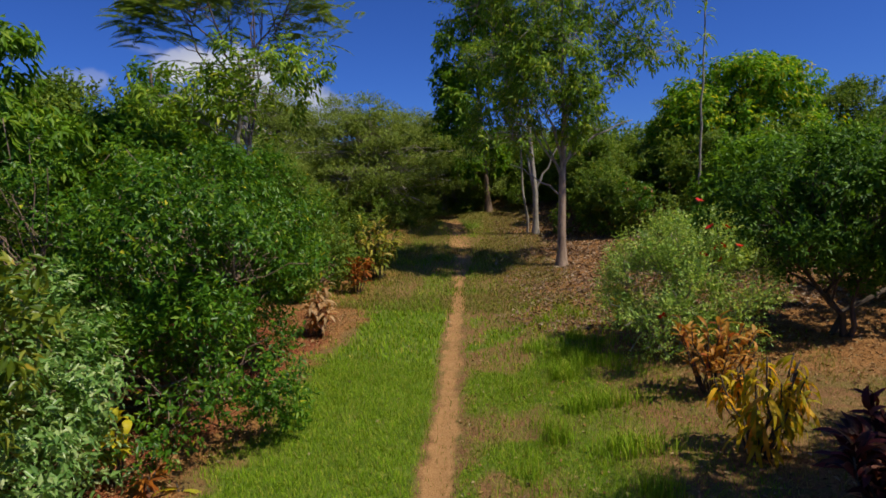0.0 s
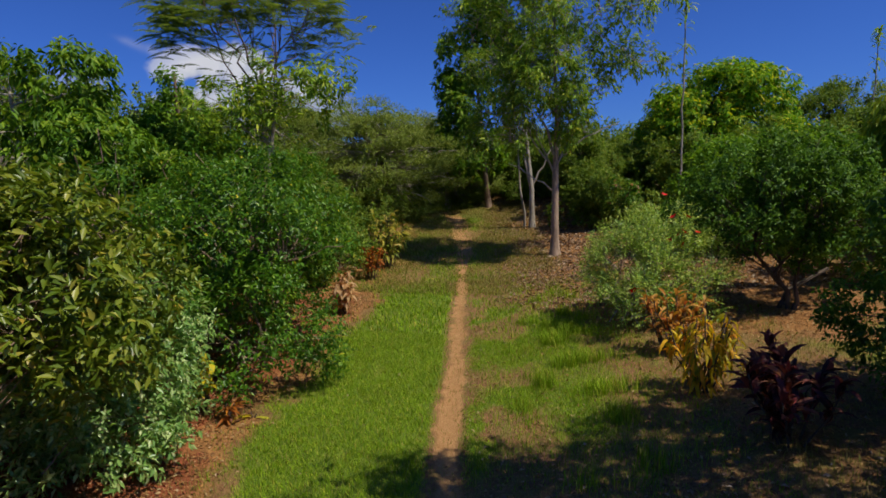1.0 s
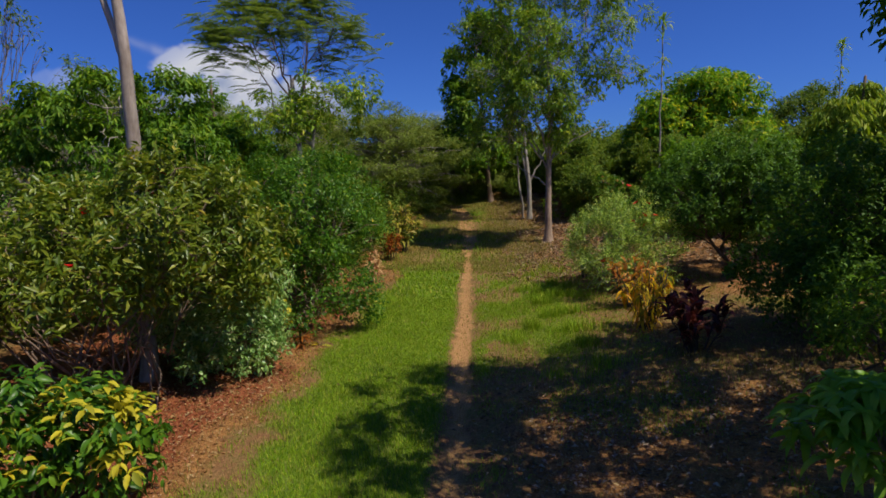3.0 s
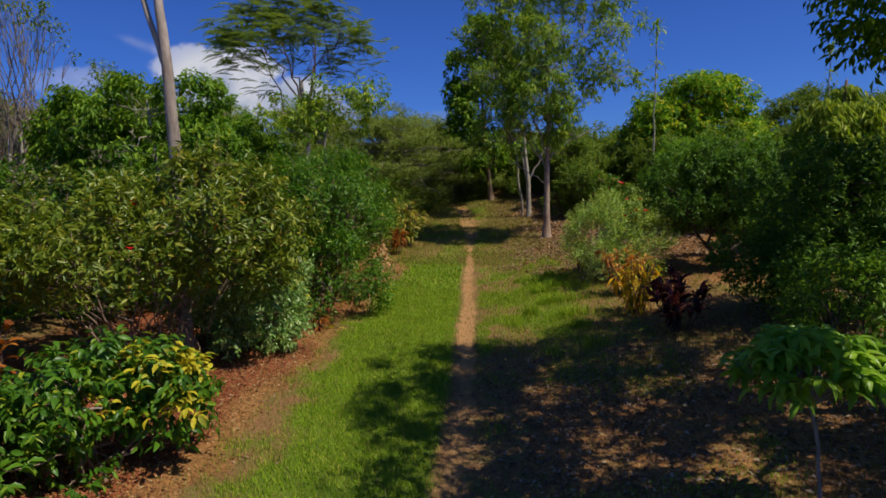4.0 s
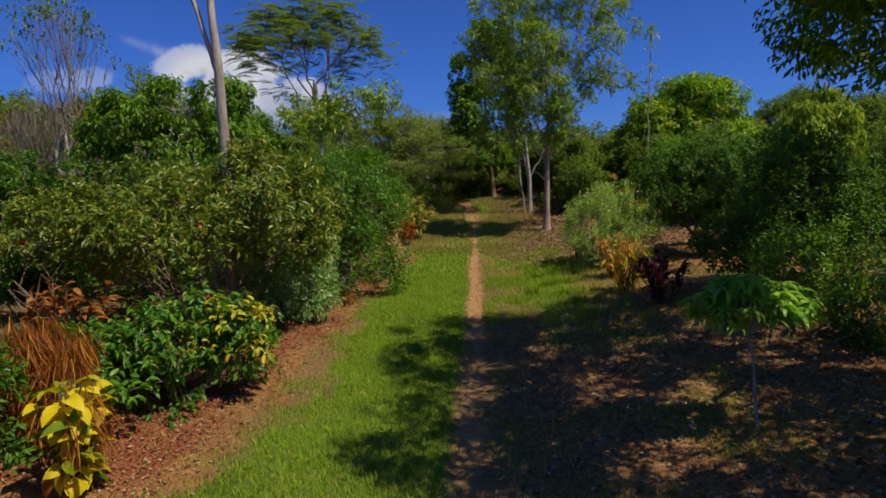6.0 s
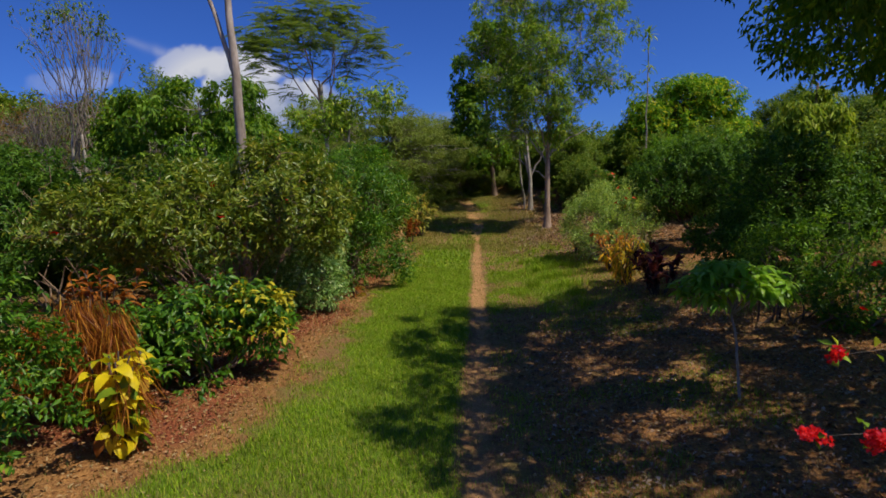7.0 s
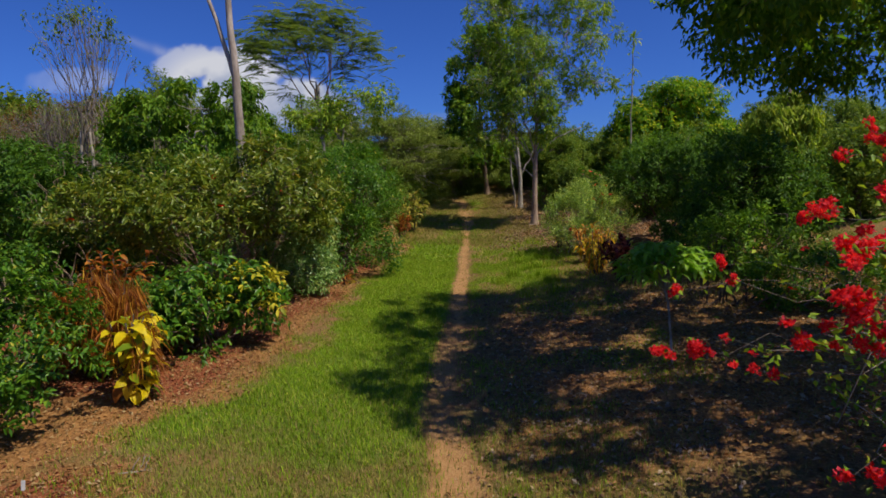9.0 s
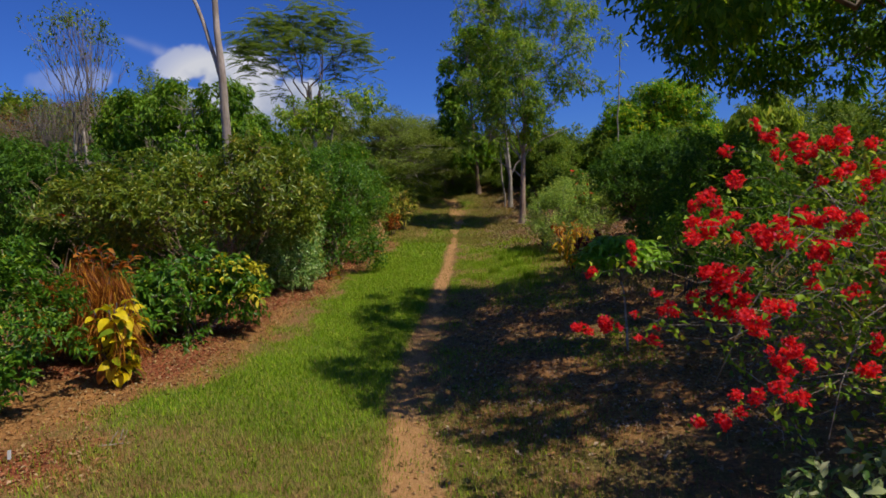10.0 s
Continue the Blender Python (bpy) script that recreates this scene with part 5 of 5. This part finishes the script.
# the big shade tree whose crown hangs over from the side
def shade_lobes():
    """Hanging lobes at the rim, plus unseen lobes added to cast shade, thin in places."""
    lobes = [((3.8, -3.5, 4.85), (0.95, 0.9, 0.5)), ((5.35, -0.4, 4.85), (1.2, 1.1, 0.65)), ((7.25, -2.0, 4.6), (1.15, 1.0, 1.0)), ((7.7, 1.2, 4.8), (0.8, 0.8, 0.6))]
    # where shade should fall on the ground; unseen high lobes are set to cast it
    shadow_spots = ((-0.1, 2.2, 1.1), (-0.35, 0.7, 0.85), (-0.1, -1.0, 0.95), (0.0, -2.9, 1.0), (1.3, 2.9, 1.15), (2.8, 3.9, 1.05), (4.3, 4.2, 0.9), (1.4, -3.9, 0.9), (0.9, 1.2, 0.85), (0.7, -1.95, 0.6), (2.9, -3.45, 0.75), (2.4, 2.6, 0.9), (5.9, -2.6, 0.9), (1.9, -0.35, 0.4), (0.55, -0.45, 0.35), (3.1, 0.2, 0.5))
    # more unseen lobes, added to darken the ground near the bougainvillea
    lobes += [((6.3, -5.4, 4.7), (0.95, 0.8, 0.5)), ((7.5, -5.2, 4.8), (1.0, 1.0, 0.5)), ((6.45, -4.1, 5.0), (0.8, 0.75, 0.45)), ((7.3, -3.4, 5.2), (1.0, 0.9, 0.5))]
    lobes += [((sx + 0.59 * 6.7, sy - 0.275 * 6.7, 6.7), (r, r, 0.5)) for sx, sy, r in shadow_spots]
    z0 = Z(8.6, -1.8)
    return [((c[0] - 8.6, c[1] + 1.8, c[2] - z0), r) for c, r in lobes]


plant("shade_tree", "large shade tree with a wide crown of dark drooping leaves", "tree", (8.6, -1.8), shade_lobes(), 540, 0.34, 12200, 7, 0.28, 0.125, 0.052, LEAF_SHADE, BARK_DARK, trunk=[(0, 0, 0, 0.26), (0, 0, 2.0, 0.2), (-0.6, 0, 3.4, 0.15), (-1.2, 0, 5.4, 0.08)], seed=95, droop=0.7, low=-0.9, split=True, mains=True)

# -- far trees --
acacia, _ = plant("acacia", "olive-green feathery spreading tree", "tree", (-4.6, 25.4), [((0, 0, 4.9), (1.8, 1.7, 0.3)), ((-1.4, 0, 4.3), (2.0, 1.8, 0.3)), ((1.3, 0.2, 4.2), (2.0, 1.8, 0.3)), ((0, 0, 3.6), (3.2, 2.4, 0.35)), ((-1.6, -0.4, 2.9), (2.4, 2.0, 0.35)), ((2.2, 0, 3.0), (2.0, 1.8, 0.35)), ((0.4, -0.5, 2.2), (3.0, 2.2, 0.4)), ((2.6, 0, 1.9), (1.8, 1.6, 0.4)), ((-1.8, 0, 1.7), (2.2, 1.8, 0.4)), ((0, -0.3, 1.1), (3.2, 2.2, 0.5)), ((0.5, 0, 0.5), (3.0, 2.0, 0.5))], 300, 0.55, 7600, 11, 0.5, 0.12, 0.036, LEAF_FAR, BARK_GREY, trunk=[(0, 0, 0, 0.2), (0, 0, 1.5, 0.17), (0.2, 0, 4.4, 0.06)], seed=101, group="far trees", low=-0.9, up=0.0, flat=0.22)
woods, _ = plant("woodland_tree", "dark green tree of the far wood", "tree", (25.0, 41.0), [((0, 0, 3.0), (2.4, 2.2, 2.2)), ((1.4, 0, 4.4), (1.8, 1.7, 1.3)), ((-1.4, 0, 2.2), (1.8, 1.7, 1.7))], 120, 0.6, 2400, 7, 0.45, 0.24, 0.1, LEAF_WOOD_HAZE, BARK_DARK, trunk=[(0, 0, 0, 0.2), (0, 0, 2, 0.16), (0.2, 0, 4.4, 0.06)], seed=102, group="far trees", low=-0.95)
for i, (src, x, y, s, turn) in enumerate([
    (acacia, -10.0, 30, 1.1, 70), (acacia, -1.3, 28.8, 0.78, 160), (acacia, -16, 30, 1.1, 250), (acacia, -3.4, 33, 1.0, 210), (acacia, -7.5, 21.5, 0.62, 120),
    (woods, 2.2, 33.5, 0.72, 200), (woods, 4.6, 30.5, 0.55, 290), (woods, 9.5, 36, 0.5, 20), (woods, 6.0, 32, 0.45, 75), (acacia, 1.6, 37.0, 0.8, 15),
    (woods, -18, 24, 1.1, 80), (woods, -22, 19, 1.1, 170), (woods, -20.5, 14, 0.9, 260), (woods, -15.2, 19, 0.78, 100), (woods, -27, 15, 1.3, 45), (woods, -14.5, 5, 0.6, 10), (woods, -9.5, 20, 0.6, 310),
    (woods, 17, 31, 0.5, 60), (woods, 21, 24, 0.6, 150), (woods, 12.5, 9.5, 0.5, 240), (woods, 18, 12, 0.75, 330), (woods, 10.5, 2.5, 0.55, 100), (woods, 13, -3, 0.8, 190), (woods, 4.4, 26.5, 0.36, 320), (woods, 5.2, 22.0, 0.42, 50), (woods, 7.2, 24, 0.42, 140), (woods, 9.0, 20.5, 0.5, 185), (woods, 0.6, 33, 0.6, 230), (woods, 14, 21, 0.46, 280),
    (woods, -26, 30, 1.2, 30), (woods, 28, 36, 0.8, 75), (woods, -11, -2.5, 0.75, 220),
    (woods, 17.5, 24, 0.5, 140), (acacia, 3.5, 40, 0.9, 300), (woods, -30, 22, 1.1, 200), (acacia, 14.5, 38, 1.0, 30),
]):
    copy_thing(src, Matrix.Translation((x, y, Z(x, y) - 0.03)) @ pose(0, 0, 0, 0, 0, turn).to_3x3().to_4x4() @ Matrix.Scale(s, 4))


for x, y, s, turn in ((3.0, 29.2, 0.5, 40), (1.4, 31.5, 0.6, 130), (5.5, 23.6, 0.52, 210), (4.9, 25.6, 0.55, 300), (3.9, 27.4, 0.5, 20)):
    copy_thing(woods, Matrix.Translation((x, y, Z(x, y) - 0.03)) @ pose(0, 0, 0, 0, 0, turn) @ Matrix.Scale(s, 4))

thicket, _ = plant("thicket_shrub", "dense dark green undergrowth at the edge of the wood", "shrub", (-6.5, 29.0), [((0, 0, 1.0), (1.7, 1.2, 1.0)), ((1.5, 0.2, 0.9), (1.3, 1.1, 0.9)), ((-1.4, 0.1, 0.8), (1.3, 1.0, 0.9)), ((0.3, 0, 1.9), (1.1, 1.0, 0.7))], 70, 0.42, 1700, 7, 0.25, 0.15, 0.06, LEAF_WOOD_HAZE, BARK_BROWN, stems=10, seed=103, group="undergrowth", low=-0.95)
for x, y, s, turn in [(2.0, 30.6, 0.9, 35), (3.0, 28.0, 0.6, 250), (0.6, 31.6, 0.8, 80), (-3.2, 27.4, 0.8, 60), (-4.2, 23.5, 0.7, 10), (-3.2, 29.5, 1.0, 30), (-0.6, 30.5, 1.1, 100), (3.6, 27.0, 0.7, 200), (4.2, 29.5, 1.1, 320), (6.4, 27, 1.2, 60), (5.4, 20.6, 0.8, 150), (8.6, 24, 1.2, 250), (10.6, 20, 1.2, 10), (12.6, 17.5, 0.85, 80), (7.8, 15.8, 0.8, 170), (15.5, 20.5, 1.3, 300), (11.8, 12.4, 1.0, 45), (9.4, 10.6, 0.75, 130), (14.5, 13, 1.0, 220), (-8.2, 21.5, 1.1, 75), (-5.6, 19.2, 0.9, 290), (-4.6, 16.2, 0.85, 15), (-10.5, 24, 1.2, 110), (-7.2, 12.8, 1.0, 205), (-13.5, 17, 1.2, 350), (-10.2, 11.5, 1.1, 140), (-13, 8.5, 1.1, 260), (-8.2, 8.8, 1.0, 20), (-15.5, 13.5, 1.3, 95), (-11.5, 4.8, 1.1, 185), (-4.2, 13.8, 0.8, 60), (3.0, 33, 1.2, 160), (-2.4, 34, 1.2, 240), (10, 30, 1.4, 5)]:
    copy_thing(thicket, Matrix.Translation((x, y, Z(x, y) - 0.03)) @ pose(0, 0, 0, 0, 0, turn) @ Matrix.Scale(s, 4))
coral, coral_cl = plant("flowering_shrub", "far shrub with coral-coloured flowers", "shrub", (5.75, 20.0), [((0, 0, 1.3), (0.6, 0.6, 0.5))], 24, 0.22, 350, 6, 0.16, 0.1, 0.045, LEAF_HEDGE, BARK_BROWN, stems=6, seed=104, low=-0.9)
flowers(coral, coral_cl, 16, bloom_mesh("flower", CORAL, 5, 0.1, 0.09, 0.5, 9), 12, (-0.2, -1, 0.6))


def fallen_branch(x, y, length, radius, turn, label):
    rng = np.random.default_rng(int(abs(x * 100)))
    ob = thing("fallen_branch", (x, y, Z(x, y)), label, "branch")
    d = E3(math.cos(radians(turn)), math.sin(radians(turn)), 0)
    p = limb(rng, -d * length / 2, d * length / 2, 9, 0.03)
    p[:, 2] = [Z(x + q[0], y + q[1]) - Z(x, y) + radius * 0.7 for q in p]
    acc = Acc()
    tube(acc, p, np.linspace(radius, radius * 0.55, 9), 8)
    part("wood", acc, BARK_GREY, ob, smooth=True)
    for k in (3, 5, 6):
        tw = Acc()
        tube(tw, limb(rng, p[k], p[k] + d * 0.3 * length * rng.uniform(0.3, 0.8) + E3(*rng.normal(0, 0.12, 2) * length, 0.12), 5, 0.05), np.linspace(radius * 0.4, 0.004, 5), 5)
        part("twig", tw, BARK_GREY, ob, smooth=True)



fallen_branch(-5.4, -0.2, 2.0, 0.03, 12, "dead branch on the earth under the hibiscus")
fallen_branch(-6.2, 0.9, 1.6, 0.032, -20, "dead branch on the earth under the hibiscus")
fallen_branch(-5.9, 0.3, 1.3, 0.035, 60, "dead branch on the earth under the hibiscus")
fallen_branch(-2.6, -5.25, 0.28, 0.008, 25, "dry stick on bare earth beside the grass")


def marker():
    """A small white plastic tag on a peg."""
    x, y = -3.3, -5.7
    ob = thing("plant_marker", (x, y, Z(x, y)), "small white plastic plant marker in the litter", "marker")
    bm = bmesh.new()
    bmesh.ops.create_cube(bm, size=1, matrix=pose(0, 0, 0.05, 4, 6, 30) @ Matrix.Diagonal((0.03, 0.004, 0.12, 1)))
    bmesh.ops.bevel(bm, geom=bm.edges[:], offset=0.0015, segments=2, affect="EDGES")
    me = bpy.data.meshes.new("tag")
    bm.to_mesh(me)
    bm.free()
    me.materials.append(WHITE)
    part("tag", me, None, ob)


marker()


# ---- grass, litter ----
def scatter(rng, mask, n, x0, x1, y0, y1):
    x, y = rng.uniform(x0, x1, n), rng.uniform(y0, y1, n)
    ok = rng.random(n) < mask(x, y)
    return x[ok], y[ok]


def blades(name, label, x, y, height, width, mat, rng):
    n = len(x)
    b = np.stack([x, y, land(x, y) - 0.01], 1)
    an, lean = rng.uniform(0, 6.3, n), rng.uniform(0.1, 0.8, n)
    d = np.stack([np.cos(an), np.sin(an), np.zeros(n)], 1)
    s = np.stack([-np.sin(an), np.cos(an), np.zeros(n)], 1)
    h, w = height * rng.uniform(0.5, 1.3, n)[:, None], width * rng.uniform(0.7, 1.3, n)[:, None]
    up = np.array([0, 0, 1.0])
    m = b + up * h * 0.55 + d * h * lean[:, None] * 0.25
    t = b + up * h * (1 - 0.3 * lean[:, None]) + d * h * lean[:, None]
    v = np.stack([b - s * w / 2, b + s * w / 2, m - s * w * 0.4, m + s * w * 0.4, t], 1).reshape(-1, 3)
    k = np.arange(n)[:, None] * 5
    tri = np.concatenate([k + [0, 1, 3], k + [0, 3, 2], k + [2, 3, 4]], 1).reshape(-1, 3)
    return tagged(new(name, mesh_of(name, v, tri, mat)), label, "grass", kind="stuff")


rng = np.random.default_rng(200)
x, y = scatter(rng, grass_mask, 540000, -3.6, 3.4, -13, 9)
blades("grass", "short bright green grass beside the footpath", x, y, 0.072, 0.0065, GRASS, rng)
x, y = scatter(rng, grass_mask, 60000, 3.4, 12, 1, 9)
blades("grass", "patchy grass under the trees", x, y, 0.1, 0.012, GRASS_DRY, rng)
x, y = scatter(rng, grass_mask, 90000, -4.5, 9, 9, 25)
blades("grass", "green grass farther up the path", x, y, 0.12, 0.018, GRASS, rng)
x, y = scatter(rng, lambda x, y: 0.14 + 0.08 * (x > 0) * (y > 2.4) + 0.45 * np.exp(-(((x - left_edge(y) + 0.1) / 0.45) ** 2)) * sstep(vnoise(x, y, 2.0, 1), 0.25, 0.7) + 0.5 * grass_mask(x, y) * (y < -3.2) + 0.32 * (x > 0.25) * (y > 2.4) * sstep(vnoise(x, y, 1.6, 2), 0.3, 0.7), 190000, -4.0, 5.5, -10.5, 14)
blades("dry_grass", "thin straw-coloured grass on bare earth", x, y, 0.075, 0.007, GRASS_DRY, rng)
x, y = scatter(rng, lambda x, y: sstep(x, left_edge(y) + 0.1, left_edge(y) + 0.9) * (1 - sstep(x, 1.6, 3.0)) * (1 - sstep(y, -4.6, -3.4)) * (1 - 0.85 * track_mask(x, y)) * (0.3 + 0.7 * vnoise(x, y, 1.4, 6)), 110000, -3.6, 3, -10, -3.4)
blades("dry_grass", "fine yellowish grass at the start of the path", x, y, 0.07, 0.006, GRASS_DRY, rng)

x, y = scatter(rng, lambda x, y: sstep(vnoise(x, y, 2.2, 5), 0.5, 0.75) * np.exp(-(((x - 1.8 - 0.04 * (y - 5)) / 0.6) ** 2)) * sstep(y, 2.4, 4) * (1 - sstep(y, 9.5, 13)), 110000, 0.4, 4.2, 2, 13)
blades("grass_tufts", "tall loose tufts of grass on the bare earth", x, y, 0.24, 0.009, GRASS, rng)


def litter(name, label, x, y, size, mat, rng):
    n = len(x)
    p = np.stack([x, y, land(x, y) + rng.uniform(0.004, 0.03, n)], 1)
    an = rng.uniform(0, 6.3, n)
    d = np.stack([np.cos(an), np.sin(an), rng.normal(0, 0.2, n)], 1)
    u = unit(np.stack([rng.normal(0, 0.35, n), rng.normal(0, 0.35, n), np.ones(n)], 1))
    s = size * (0.3 + 1.6 * rng.random(n) ** 2.2)
    acc = Acc()
    leaves(acc, p, d, u, s, s * rng.uniform(0.35, 0.6, n), 0.25, 0.2)
    return tagged(new(name, mesh_of(name, np.concatenate(acc.v), np.concatenate(acc.t), mat)), label, "leaf litter", kind="stuff")


x, y = scatter(rng, lambda x, y: litter_mask(x, y) * (1 - 0.8 * sstep(-x, 4.5, 8)), 150000, -8, -1.5, -13, 13)
litter("leaf_litter", "reddish-brown dead leaves on the earth beside the grass", x, y, 0.036, LITTER, rng)
x, y = scatter(rng, lambda x, y: 0.18 + 0.6 * litter_mask(x, y), 130000, 0.2, 8, -12, 12)
litter("leaf_litter", "brown dead leaves in the shade", x, y, 0.042, LITTER, rng)
# dead leaves, strewn pale here to lift the brightness of the shaded ground
x, y = scatter(rng, lambda x, y: 0.05 + 0.6 * litter_mask(x, y), 60000, 0.2, 8, -7, 5)
litter("leaf_litter", "pale dead leaves that lighten the shaded ground", x, y, 0.05, LITTER_GREY, rng)
x, y = scatter(rng, litter_mask, 80000, 0.4, 10, 10.5, 28)
litter("leaf_litter", "pale dead leaves under the tall trees", x, y, 0.085, LITTER_GREY, rng)
x, y = scatter(rng, lambda x, y: 0.05 + 0 * x, 6000, -2.6, 2, -10, 13)
litter("fallen_leaf", "single dry leaves lying in the grass", x, y, 0.05, LITTER_GREY, rng)
x, y = scatter(rng, lambda x, y: 0.9 * mulch_mask(x, y) * (1 - 0.7 * sstep(-x, 4.6, 7)), 90000, -7, -1.8, -7, 12)
litter("leaf_litter", "red-brown mulch of dead leaves under the shrubs", x, y, 0.034, LITTER_RED, rng)
x, y = scatter(rng, lambda x, y: (0.25 + 0.75 * sstep(vnoise(x, y, 0.9, 3), 0.25, 0.7)) * (1 - 0.9 * track_mask(x, y)) * (1 - sstep(x, 2.0, 3.5)), 100000, -3.2, 3.5, 12.5, 28.5)
blades("dry_grass", "olive and straw-coloured grass where the path climbs", x, y, 0.1, 0.013, GRASS_DRY, rng)
